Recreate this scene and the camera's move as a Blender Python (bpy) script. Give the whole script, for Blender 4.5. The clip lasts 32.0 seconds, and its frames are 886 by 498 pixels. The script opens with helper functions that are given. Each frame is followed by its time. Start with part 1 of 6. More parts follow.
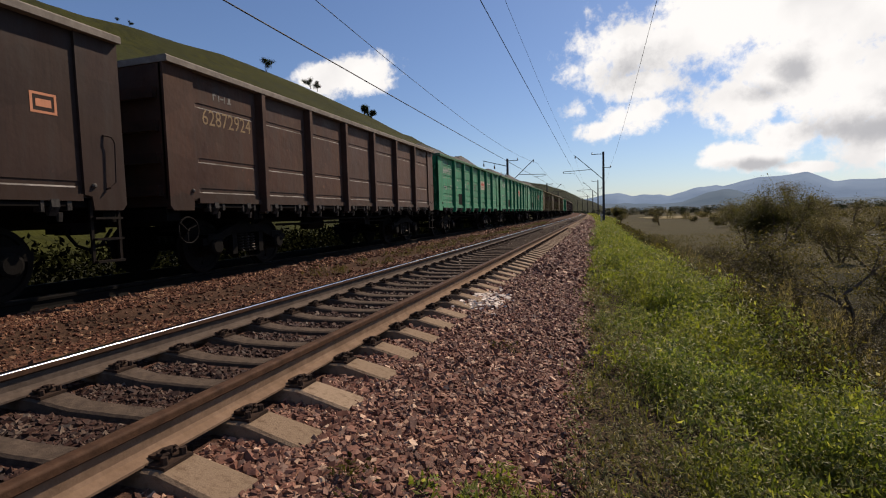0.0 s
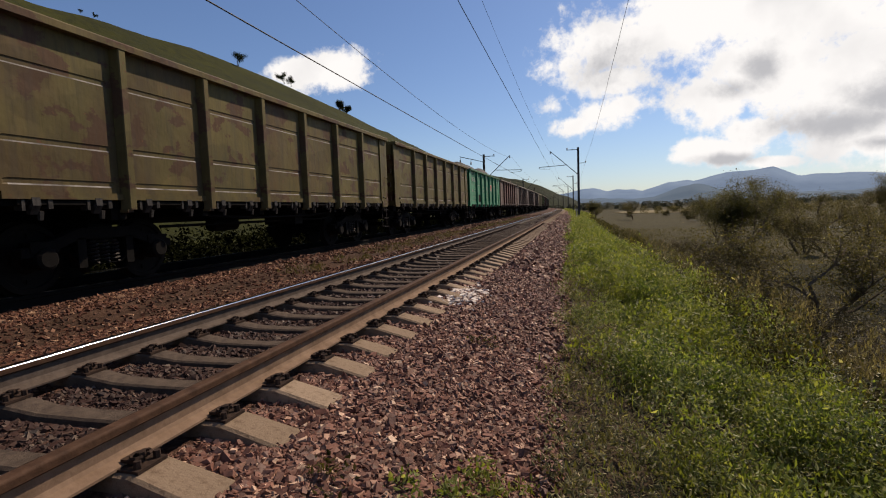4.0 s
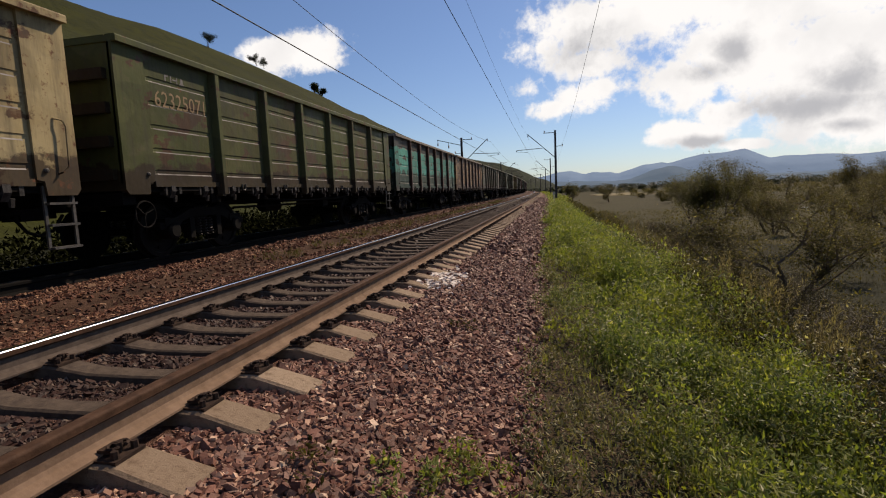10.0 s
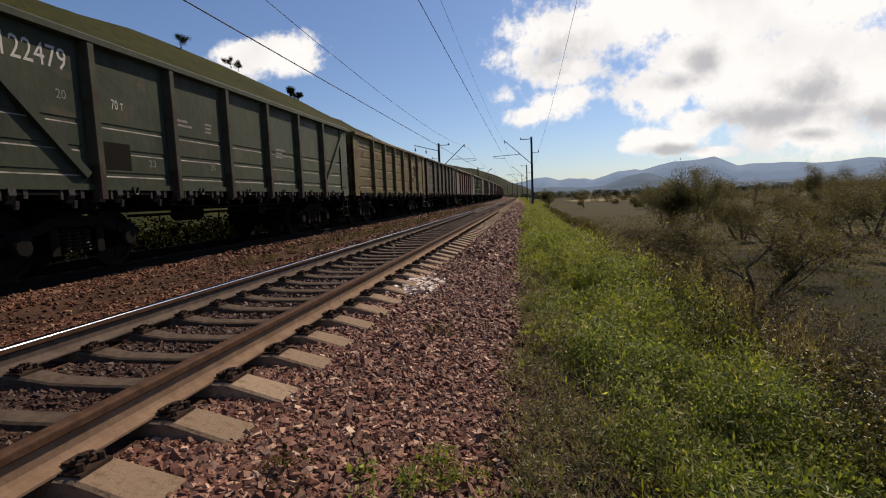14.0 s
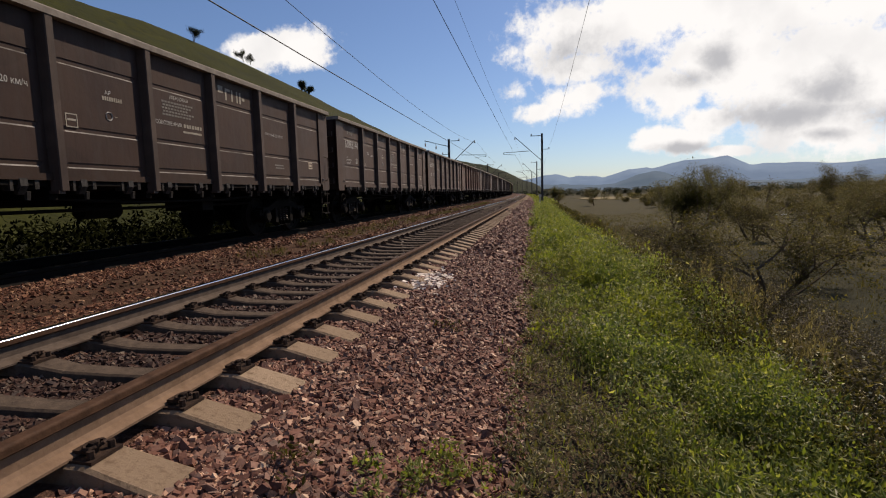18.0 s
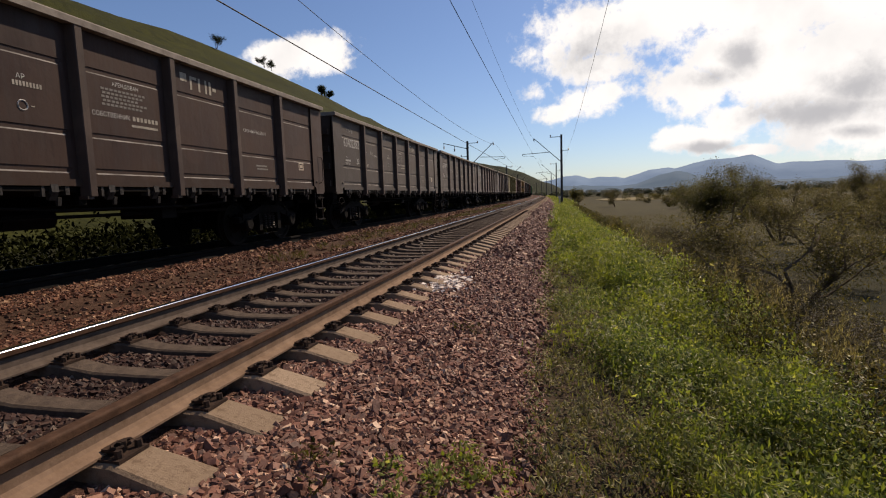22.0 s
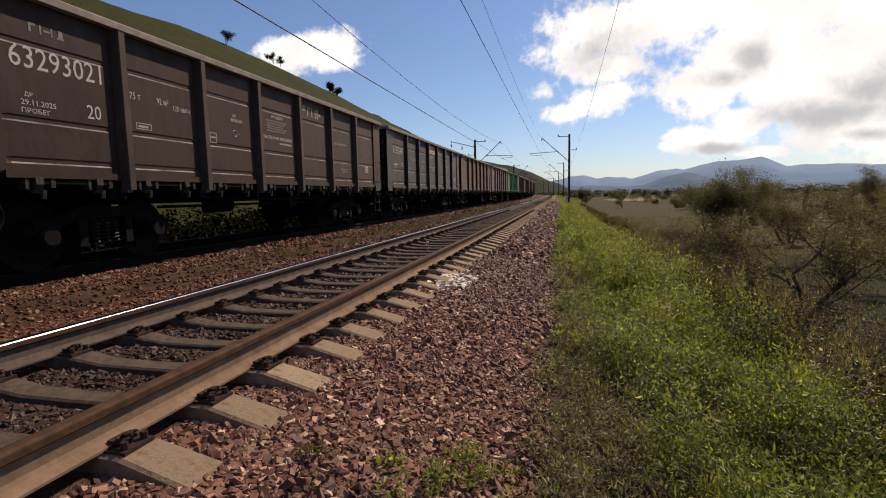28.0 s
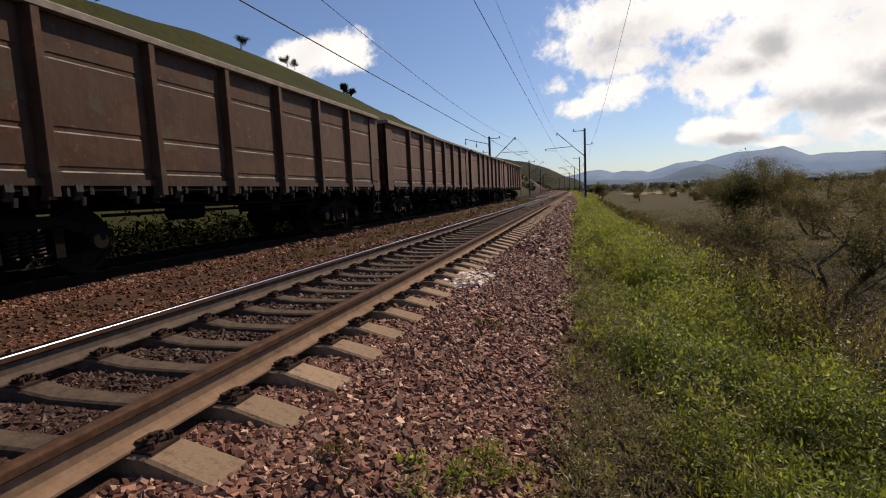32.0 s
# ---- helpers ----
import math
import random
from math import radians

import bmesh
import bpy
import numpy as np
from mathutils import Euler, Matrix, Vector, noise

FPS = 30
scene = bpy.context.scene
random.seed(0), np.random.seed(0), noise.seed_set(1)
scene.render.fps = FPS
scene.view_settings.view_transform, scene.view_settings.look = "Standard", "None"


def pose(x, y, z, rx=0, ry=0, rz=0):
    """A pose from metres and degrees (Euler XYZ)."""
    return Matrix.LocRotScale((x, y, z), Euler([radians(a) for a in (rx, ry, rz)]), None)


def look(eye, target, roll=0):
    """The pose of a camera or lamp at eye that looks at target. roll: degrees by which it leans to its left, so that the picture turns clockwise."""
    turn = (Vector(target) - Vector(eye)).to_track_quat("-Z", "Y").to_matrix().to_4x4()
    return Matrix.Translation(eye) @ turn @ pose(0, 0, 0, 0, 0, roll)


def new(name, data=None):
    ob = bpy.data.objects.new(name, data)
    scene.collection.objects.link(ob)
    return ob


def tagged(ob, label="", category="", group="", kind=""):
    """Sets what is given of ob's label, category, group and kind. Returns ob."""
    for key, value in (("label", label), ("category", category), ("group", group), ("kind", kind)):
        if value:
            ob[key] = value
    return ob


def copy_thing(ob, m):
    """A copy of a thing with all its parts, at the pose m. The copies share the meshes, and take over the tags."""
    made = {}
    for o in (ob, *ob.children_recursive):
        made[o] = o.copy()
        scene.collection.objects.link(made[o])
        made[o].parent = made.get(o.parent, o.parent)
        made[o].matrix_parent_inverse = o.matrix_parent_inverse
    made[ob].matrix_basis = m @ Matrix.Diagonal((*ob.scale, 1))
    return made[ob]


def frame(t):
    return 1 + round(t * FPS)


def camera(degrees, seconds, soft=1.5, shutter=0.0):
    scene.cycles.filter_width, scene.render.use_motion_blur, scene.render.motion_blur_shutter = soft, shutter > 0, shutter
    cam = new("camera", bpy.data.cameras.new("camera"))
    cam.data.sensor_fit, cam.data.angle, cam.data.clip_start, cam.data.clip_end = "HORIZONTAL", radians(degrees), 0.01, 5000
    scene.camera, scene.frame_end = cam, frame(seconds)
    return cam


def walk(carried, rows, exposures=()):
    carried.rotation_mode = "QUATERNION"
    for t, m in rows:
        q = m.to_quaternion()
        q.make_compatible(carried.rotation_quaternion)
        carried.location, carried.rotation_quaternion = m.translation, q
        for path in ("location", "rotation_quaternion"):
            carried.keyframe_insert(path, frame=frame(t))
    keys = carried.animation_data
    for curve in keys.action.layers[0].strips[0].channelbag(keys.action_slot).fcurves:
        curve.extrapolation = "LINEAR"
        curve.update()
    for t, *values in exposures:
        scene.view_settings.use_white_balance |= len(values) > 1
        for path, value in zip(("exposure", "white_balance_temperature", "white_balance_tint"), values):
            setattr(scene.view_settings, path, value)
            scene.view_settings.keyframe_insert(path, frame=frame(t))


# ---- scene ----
cam = camera(82.1, 32.0, soft=1.1)
EYE = Vector((2.859, 0.0, 1.116))
# seconds, yaw to the left of the track, pitch, roll
PATH = [
    (0, 17.09, -3.82, -1.65),
    (0.5, 15.94, -4.08, -1.83),
    (1, 14.93, -4.41, -1.58),
    (1.5, 15.28, -4.89, -1.47),
    (2, 14.47, -4.73, -1.92),
    (2.5, 13.81, -4.91, -1.94),
    (3, 13.80, -4.61, -2.03),
    (3.5, 14.76, -4.36, -1.88),
    (5.5, 13.47, -4.38, -3.05),
    (6, 13.98, -4.53, -2.65),
    (6.5, 13.90, -4.56, -2.45),
    (7, 14.16, -4.50, -2.55),
    (7.5, 13.96, -4.36, -3.05),
    (8, 13.38, -4.72, -2.83),
    (8.5, 13.73, -5.37, -2.78),
    (9, 13.03, -5.38, -2.72),
    (9.5, 12.61, -6.02, -2.23),
    (10, 12.23, -6.24, -2.53),
    (10.5, 11.51, -6.12, -2.88),
    (11, 10.70, -6.08, -2.47),
    (11.5, 9.99, -5.74, -2.46),
    (12, 9.35, -5.82, -2.79),
    (12.5, 9.02, -6.03, -3.11),
    (13, 8.14, -5.81, -3.01),
    (13.5, 9.57, -5.92, -1.70),
    (14, 9.64, -5.76, -2.24),
    (14.5, 9.09, -5.87, -2.66),
    (16.5, 9.41, -5.36, -2.50),
    (17, 9.52, -5.11, -3.05),
    (17.5, 9.85, -5.30, -2.98),
    (18, 10.62, -6.20, -1.50),
    (18.5, 10.30, -6.56, -1.84),
    (19, 11.02, -5.82, -2.55),
    (19.5, 12.98, -6.26, -0.75),
    (20, 13.73, -5.68, -1.04),
    (20.5, 13.60, -5.58, -0.63),
    (21, 12.88, -6.37, -1.11),
    (21.5, 12.69, -6.45, -1.29),
    (22, 12.77, -5.87, -1.99),
    (22.5, 13.17, -5.31, -2.41),
    (23, 13.27, -4.96, -2.13),
    (23.5, 13.34, -4.76, -1.89),
    (24, 12.93, -4.99, -1.95),
    (24.5, 12.54, -5.13, -1.91),
    (25, 12.87, -5.38, -1.65),
    (25.5, 12.86, -6.03, -1.01),
    (27.5, 13.10, -5.63, -1.86),
    (28, 13.45, -6.06, -1.20),
    (28.5, 13.55, -6.45, -2.03),
    (29, 13.58, -6.31, -2.06),
    (29.5, 13.24, -6.68, -1.34),
    (30, 13.47, -6.89, -0.93),
    (30.5, 13.62, -7.43, -1.32),
    (31, 13.50, -7.02, -1.46),
    (31.5, 13.94, -6.80, -2.00),
    (32, 15.31, -6.21, -2.55),
]


def aim(yaw, pitch, roll):
    a, b = radians(yaw), radians(pitch)
    return look(EYE, EYE + Vector((-math.sin(a) * math.cos(b), math.cos(a) * math.cos(b), math.sin(b))), roll)


walk(cam, [(t, aim(*r)) for t, *r in PATH], exposures=[(0.0, 0.0, 6650, 12), (7.0, -0.02, 6620, 12), (13.0, 0.0, 6700, 12), (18.0, -0.02, 6640, 12), (21.0, 0.06, 6760, 13), (25.0, 0.08, 6780, 13), (28.0, 0.12, 6800, 13), (30.0, 0.12, 6850, 13), (32.0, 0.05, 6830, 13)])

# ---- world and sun ----
SUN_EL, SUN_AZ = radians(46), radians(31)   # azimuth from +y towards +x
world = bpy.data.worlds.new("world")
scene.world = world
world.use_nodes = True
wt = world.node_tree
wt.nodes.clear()


def wnode(kind, **props):
    n = wt.nodes.new(kind)
    for k, v in props.items():
        if k == "op":
            n.operation = v
        elif k == "sky":
            n.sky_type = v
        elif k == "blend":
            n.blend_type = v
    return n


def wm(op, a, b=0.0, c=None):
    n = wnode("ShaderNodeMath", op=op)
    for i, s in enumerate((a, b) if c is None else (a, b, c)):
        if isinstance(s, (int, float)):
            n.inputs[i].default_value = s
        else:
            wt.links.new(s, n.inputs[i])
    return n.outputs[0]


sky = wnode("ShaderNodeTexSky", sky="NISHITA")
sky.sun_disc = False
sky.sun_elevation, sky.sun_rotation = SUN_EL, SUN_AZ
sky.altitude, sky.air_density, sky.dust_density, sky.ozone_density = 200, 1.0, 0.6, 1.8
wco = wnode("ShaderNodeTexCoord")
wsep = wnode("ShaderNodeSeparateXYZ")
wt.links.new(wco.outputs["Generated"], wsep.inputs[0])
gy = wm("MAXIMUM", wsep.outputs[1], 0.05)
U, V = wm("DIVIDE", wsep.outputs[0], gy), wm("DIVIDE", wsep.outputs[2], gy)
wn1 = wnode("ShaderNodeTexNoise")
wn1.inputs["Scale"].default_value, wn1.inputs["Detail"].default_value, wn1.inputs["Roughness"].default_value = 7.0, 10.0, 0.66
wt.links.new(wco.outputs["Generated"], wn1.inputs["Vector"])
wn2 = wnode("ShaderNodeTexNoise")
wn2.inputs["Scale"].default_value, wn2.inputs["Detail"].default_value = 6.0, 7.0
wt.links.new(wco.outputs["Generated"], wn2.inputs["Vector"])
# cloud heaps: u, v of the middle (sideways and upwards over forwards) and half sizes
CLOUDS = [
    (-0.495, 0.297, 0.125, 0.046), (-0.575, 0.308, 0.074, 0.030),
    (0.054, 0.285, 0.122, 0.080), (0.073, 0.229, 0.080, 0.036), (0.184, 0.305, 0.085, 0.042),
    (0.104, 0.178, 0.060, 0.026, 0.5), (0.060, 0.164, 0.062, 0.026, 0.5), (0.008, 0.147, 0.060, 0.022, 0.5), (-0.036, 0.184, 0.030, 0.018, 0.22),
    (0.236, 0.177, 0.088, 0.055), (0.332, 0.220, 0.145, 0.095), (0.470, 0.190, 0.200, 0.120), (0.370, 0.325, 0.330, 0.100), (0.200, 0.340, 0.140, 0.075),
    (0.240, 0.088, 0.088, 0.026), (0.340, 0.063, 0.055, 0.012), (0.480, 0.098, 0.150, 0.058), (0.297, 0.117, 0.062, 0.032), (0.640, 0.160, 0.160, 0.120),
]
# grey undersides of the heaps
UNDERSIDES = [(0.436, 0.121, 0.115, 0.028), (0.054, 0.258, 0.052, 0.044), (0.270, 0.192, 0.034, 0.018), (0.492, 0.160, 0.055, 0.033), (0.490, 0.086, 0.045, 0.014), (0.262, 0.071, 0.05, 0.010), (0.315, 0.226, 0.034, 0.028), (0.60, 0.11, 0.08, 0.03)]


def heaps(rows):
    """How deep a direction lies inside the nearest of some oval heaps: 1 in the middle, 0 on the rim."""
    deep_in = None
    for u0, v0, a, b, *thick in rows:
        du, dv = wm("DIVIDE", wm("SUBTRACT", U, u0), a), wm("DIVIDE", wm("SUBTRACT", V, v0), b)
        e = wm("SUBTRACT", 1.0, wm("SQRT", wm("ADD", wm("MULTIPLY", du, du), wm("MULTIPLY", dv, dv))))
        e = wm("MULTIPLY", e, thick[0]) if thick else e
        deep_in = e if deep_in is None else wm("MAXIMUM", deep_in, e)
    return deep_in


heap = heaps(CLOUDS)
# loose clouds over the rest of the sky
loose = wm("MULTIPLY", wm("SUBTRACT", wn2.outputs[0], 0.62), 3.0)
side = wm("GREATER_THAN", 0.06, wsep.outputs[1])
heap = wm("ADD", wm("MULTIPLY", heap, wm("SUBTRACT", 1.0, side)), wm("MULTIPLY", loose, side))
wn3 = wnode("ShaderNodeTexNoise")
wn3.inputs["Scale"].default_value, wn3.inputs["Detail"].default_value, wn3.inputs["Roughness"].default_value = 24.0, 8.0, 0.6
wt.links.new(wco.outputs["Generated"], wn3.inputs["Vector"])
field = wm("ADD", wm("ADD", heap, wm("MULTIPLY", wm("SUBTRACT", wn1.outputs[0], 0.5), 1.7)), wm("MULTIPLY", wm("SUBTRACT", wn3.outputs[0], 0.5), 1.3))
wn4 = wnode("ShaderNodeTexNoise")
wn4.inputs["Scale"].default_value, wn4.inputs["Detail"].default_value, wn4.inputs["Roughness"].default_value = 75.0, 5.0, 0.6
wt.links.new(wco.outputs["Generated"], wn4.inputs["Vector"])
field = wm("ADD", field, wm("MULTIPLY", wm("SUBTRACT", wn4.outputs[0], 0.5), 0.55))
ramp = wnode("ShaderNodeMapRange")
ramp.interpolation_type = "SMOOTHSTEP"
ramp.inputs["From Min"].default_value, ramp.inputs["From Max"].default_value = -0.10, 0.42
wt.links.new(field, ramp.inputs["Value"])
shade = wnode("ShaderNodeMapRange")
shade.inputs["From Min"].default_value, shade.inputs["From Max"].default_value = 0.46, 0.62
shade.inputs["To Min"].default_value, shade.inputs["To Max"].default_value = 1.0, 0.72
wt.links.new(wn2.outputs[0], shade.inputs["Value"])
ccol = wnode("ShaderNodeMix")
ccol.data_type = "RGBA"
ccol.inputs["A"].default_value, ccol.inputs["B"].default_value = (0.44, 0.45, 0.48, 1), (1.0, 0.99, 0.97, 1)
under = wnode("ShaderNodeMapRange")
under.interpolation_type = "SMOOTHSTEP"
under.inputs["From Min"].default_value, under.inputs["From Max"].default_value = -0.5, 1.0
under.inputs["To Min"].default_value, under.inputs["To Max"].default_value = 1.0, 0.15
wt.links.new(wm("ADD", heaps(UNDERSIDES), wm("ADD", wm("MULTIPLY", wm("SUBTRACT", wn1.outputs[0], 0.5), 2.6), wm("MULTIPLY", wm("SUBTRACT", wn3.outputs[0], 0.5), 1.4))), under.inputs["Value"])
wt.links.new(wm("MULTIPLY", shade.outputs[0], under.outputs[0]), ccol.inputs["Factor"])
bg_sky, bg_cloud, wmix, wout = wnode("ShaderNodeBackground"), wnode("ShaderNodeBackground"), wnode("ShaderNodeMixShader"), wnode("ShaderNodeOutputWorld")
bg_sky.inputs[1].default_value, bg_cloud.inputs[1].default_value = 0.086, 1.0
deep = wnode("ShaderNodeMix", blend="MULTIPLY")
deep.data_type, deep.blend_type = "RGBA", "MULTIPLY"
deep.inputs["Factor"].default_value, deep.inputs["B"].default_value = 1.0, (0.85, 0.955, 1.15, 1)
wt.links.new(sky.outputs[0], deep.inputs["A"])
wt.links.new(deep.outputs["Result"], bg_sky.inputs[0])
wt.links.new(ccol.outputs["Result"], bg_cloud.inputs[0])
wt.links.new(ramp.outputs[0], wmix.inputs[0])
wt.links.new(bg_sky.outputs[0], wmix.inputs[1])
wt.links.new(bg_cloud.outputs[0], wmix.inputs[2])
wt.links.new(wmix.outputs[0], wout.inputs[0])

sun_data = bpy.data.lights.new("sun", "SUN")
sun_data.energy, sun_data.angle, sun_data.color = 5.6, radians(0.55), (1.0, 0.835, 0.645)
sun = new("sun", sun_data)
sun_way = Vector((math.sin(SUN_AZ) * math.cos(SUN_EL), math.cos(SUN_AZ) * math.cos(SUN_EL), math.sin(SUN_EL)))
sun.matrix_world = look(sun_way * 50, (0, 0, 0))

# ---- materials ----


class Mat:
    """A node material with a few short ways to link nodes."""

    def __init__(self, name, rough=0.8, metal=0.0):
        self.m = bpy.data.materials.new(name)
        self.m.use_nodes = True
        self.t = self.m.node_tree
        self.b = self.t.nodes["Principled BSDF"]
        self.b.inputs["Roughness"].default_value, self.b.inputs["Metallic"].default_value = rough, metal
        self.b.inputs["Specular IOR Level"].default_value = 0.5 if rough < 0.45 or metal > 0.5 else 0.10
        self.co = self.t.nodes.new("ShaderNodeTexCoord").outputs["Object"]

    def put(self, v, socket):
        if isinstance(v, tuple):
            socket.default_value = (*v, 1)[:4]
        elif isinstance(v, (int, float)):
            socket.default_value = v
        else:
            self.t.links.new(v, socket)

    def noise(self, scale, detail=4.0, rough=0.55, stretch=None, shift=0.0, co=None):
        n = self.t.nodes.new("ShaderNodeTexNoise")
        n.inputs["Scale"].default_value, n.inputs["Detail"].default_value, n.inputs["Roughness"].default_value = scale, detail, rough
        mp = self.t.nodes.new("ShaderNodeMapping")
        mp.inputs["Scale"].default_value = stretch or (1, 1, 1)
        mp.inputs["Location"].default_value = (shift, shift * 1.7, shift * 0.6)
        self.put(co or self.co, mp.inputs["Vector"])
        self.put(mp.outputs[0], n.inputs["Vector"])
        return n.outputs[0]

    def span(self, v, a, b, lo=0.0, hi=1.0):
        n = self.t.nodes.new("ShaderNodeMapRange")
        n.inputs["From Min"].default_value, n.inputs["From Max"].default_value = a, b
        n.inputs["To Min"].default_value, n.inputs["To Max"].default_value = lo, hi
        self.put(v, n.inputs["Value"])
        return n.outputs[0]

    def mix(self, f, a, b, blend="MIX"):
        n = self.t.nodes.new("ShaderNodeMix")
        n.data_type, n.blend_type = "RGBA", blend
        self.put(f, n.inputs["Factor"])
        self.put(a, n.inputs["A"])
        self.put(b, n.inputs["B"])
        return n.outputs["Result"]

    def math(self, op, a, b=0.0):
        n = self.t.nodes.new("ShaderNodeMath")
        n.operation = op
        self.put(a, n.inputs[0])
        self.put(b, n.inputs[1])
        return n.outputs[0]

    def island(self):
        return self.t.nodes.new("ShaderNodeNewGeometry").outputs["Random Per Island"]

    def chance(self):
        return self.t.nodes.new("ShaderNodeObjectInfo").outputs["Random"]

    def sep(self, axis):
        n = self.t.nodes.new("ShaderNodeSeparateXYZ")
        self.put(self.co, n.inputs[0])
        return n.outputs[axis]

    def ramp(self, f, *stops):
        n = self.t.nodes.new("ShaderNodeValToRGB")
        self.put(f, n.inputs[0])
        while len(n.color_ramp.elements) < len(stops):
            n.color_ramp.elements.new(0.5)
        for el, (p, c) in zip(n.color_ramp.elements, stops):
            el.position, el.color = p, (*c, 1)
        return n.outputs[0]

    def end(self, colour, rough=None, bump=None, strength=0.4, dist=0.02):
        self.put(colour, self.b.inputs["Base Color"])
        if rough is not None:
            self.put(rough, self.b.inputs["Roughness"])
        if bump is not None:
            n = self.t.nodes.new("ShaderNodeBump")
            n.inputs["Strength"].default_value, n.inputs["Distance"].default_value = strength, dist
            self.put(bump, n.inputs["Height"])
            self.put(n.outputs[0], self.b.inputs["Normal"])
        return self.m


def paint(name, base, worn, rust=0.1, patch=0.0, patch_col=(0.2, 0.2, 0.18), seed=0.0, rough=0.55, low=0.0, dents=6.0, vary=0.0, high=0.0):
    """Wagon paint: dusty, streaked downwards, rusted through in spots, and with patches of an older coat."""
    m = Mat(name, rough)
    m.b.inputs["Specular IOR Level"].default_value = 0.12
    m.b.inputs["Sheen Weight"].default_value, m.b.inputs["Sheen Roughness"].default_value = 0.04 if vary else 0.14, 0.45
    m.b.inputs["Sheen Tint"].default_value = (*(0.66 + 0.34 * c / max(base) for c in base), 1)
    base, worn, patch_col = (tuple((0.42 if vary else 0.34) * c for c in col) for col in (base, worn, patch_col))
    dust = m.span(m.noise(1.3, 5, 0.6, (1, 1, 1), seed), 0.35, 0.75)
    col = m.mix(dust, base, worn)
    if patch:
        f = m.span(m.noise(1.7, 6, 0.62, (1, 0.8, 1.2), seed + 11), 0.62 - 0.25 * patch, 0.645 - 0.25 * patch)
        col = m.mix(f, col, patch_col)
    if vary:
        col = m.mix(m.math("MULTIPLY", m.span(m.chance(), 0.45, 1.0, 0.0, vary), m.span(m.noise(0.9, 3, 0.5, None, seed + 14), 0.35, 0.6)), col, patch_col)
        col = m.mix(m.span(m.noise(2.4, 5, 0.6, (1, 0.7, 1.5), seed + 16), 0.60, 0.70, 0.0, 0.5), col, tuple(0.5 * (a + b) for a, b in zip(worn, (0.10, 0.075, 0.05))))
    if low:
        edge = m.math("ADD", m.sep(2), m.math("MULTIPLY", m.noise(2.6, 6, 0.65, (1, 1, 1.4), seed + 2), 0.9))
        col = m.mix(m.span(edge, low + 0.42, low + 0.50, 0.85, 0.0), col, (0.028, 0.016, 0.011))
    if high:
        edge = m.math("ADD", m.sep(2), m.math("MULTIPLY", m.noise(1.6, 5, 0.6, (1, 1, 0.6), seed + 21), 0.55))
        col = m.mix(m.span(edge, high + 0.25, high + 0.29), col, patch_col)
    # squares of a later touch-up coat
    worn_square = m.span(m.noise(0.75, 1.5, 0.4, (1, 0.9, 1.6), seed + 13), 0.50, 0.515, 0.0, 0.5)
    col = m.mix(worn_square, col, (0.62, 0.62, 0.62), "MULTIPLY")
    streak = m.span(m.noise(4.0, 3, 0.6, (1, 6, 0.5), seed + 3), 0.5, 0.8, 0.0, 0.55)
    col = m.mix(streak, col, (0.45, 0.45, 0.45), "MULTIPLY")
    rf = m.span(m.noise(6.0, 8, 0.7, (1, 1, 1), seed + 5), 0.70 - 0.22 * rust, 0.78 - 0.2 * rust)
    col = m.mix(rf, col, (0.11, 0.045, 0.022))
    soot = m.span(m.noise(2.2, 5, 0.6, (1, 2.2, 0.35), seed + 8), 0.48, 0.72, 0.0, 0.5)
    col = m.mix(soot, col, (0.035, 0.03, 0.027))
    grime = m.span(m.noise(18, 4, 0.6, None, seed + 7), 0.3, 0.7, 0.84, 1.1)
    col = m.mix(1.0, col, m.mix(grime, (0.8, 0.8, 0.8), (1.08, 1.07, 1.05)), "MULTIPLY")
    return m.end(col, m.span(dust, 0, 1, rough - 0.08, rough + 0.22), m.math("ADD", m.math("MULTIPLY", m.noise(1.9, 3, 0.55, None, seed + 4), dents), m.noise(9, 5, 0.6, None, seed)), 0.25, 0.012)


def plain(name, a, b, scale=8.0, rough=0.8, metal=0.0, bump=0.3, dist=0.01):
    m = Mat(name, rough, metal)
    f = m.noise(scale, 6, 0.6)
    return m.end(m.mix(m.span(f, 0.3, 0.7), a, b), rough, m.noise(scale * 4, 4), bump, dist)


def island_mat(name, stops, rough=0.85, scale=25.0, bump=0.5, big=None, gloss=0.1):
    m = Mat(name, rough)
    m.b.inputs["Specular IOR Level"].default_value = gloss
    col = m.ramp(m.island(), *stops)
    col = m.mix(1.0, col, m.mix(m.span(m.noise(scale, 3), 0.3, 0.7), (0.7, 0.7, 0.7), (1.15, 1.12, 1.1)), "MULTIPLY")
    if big:
        col = m.mix(m.span(m.noise(big[0], 4, 0.6, None, 4.0), 0.42, 0.68), col, big[1], "MULTIPLY")
    return m.end(col, rough, m.noise(scale * 2, 3), bump, 0.006)


STONES = ((0.0, (0.05, 0.026, 0.021)), (0.3, (0.095, 0.047, 0.036)), (0.52, (0.135, 0.072, 0.056)), (0.70, (0.088, 0.060, 0.053)), (0.86, (0.19, 0.112, 0.083)), (0.95, (0.26, 0.18, 0.135)), (1.0, (0.36, 0.28, 0.22)))
STONES = tuple((p, (1.42 * r, 1.32 * g, 1.22 * b)) for p, (r, g, b) in STONES)
M_STONE = island_mat("crushed_stone", STONES, 0.62, gloss=0.14)
M_STONE_OILY = island_mat("oily_crushed_stone", tuple((p, (0.28 * r, 0.31 * g, 0.34 * b)) for p, (r, g, b) in STONES), 0.6, gloss=0.12)
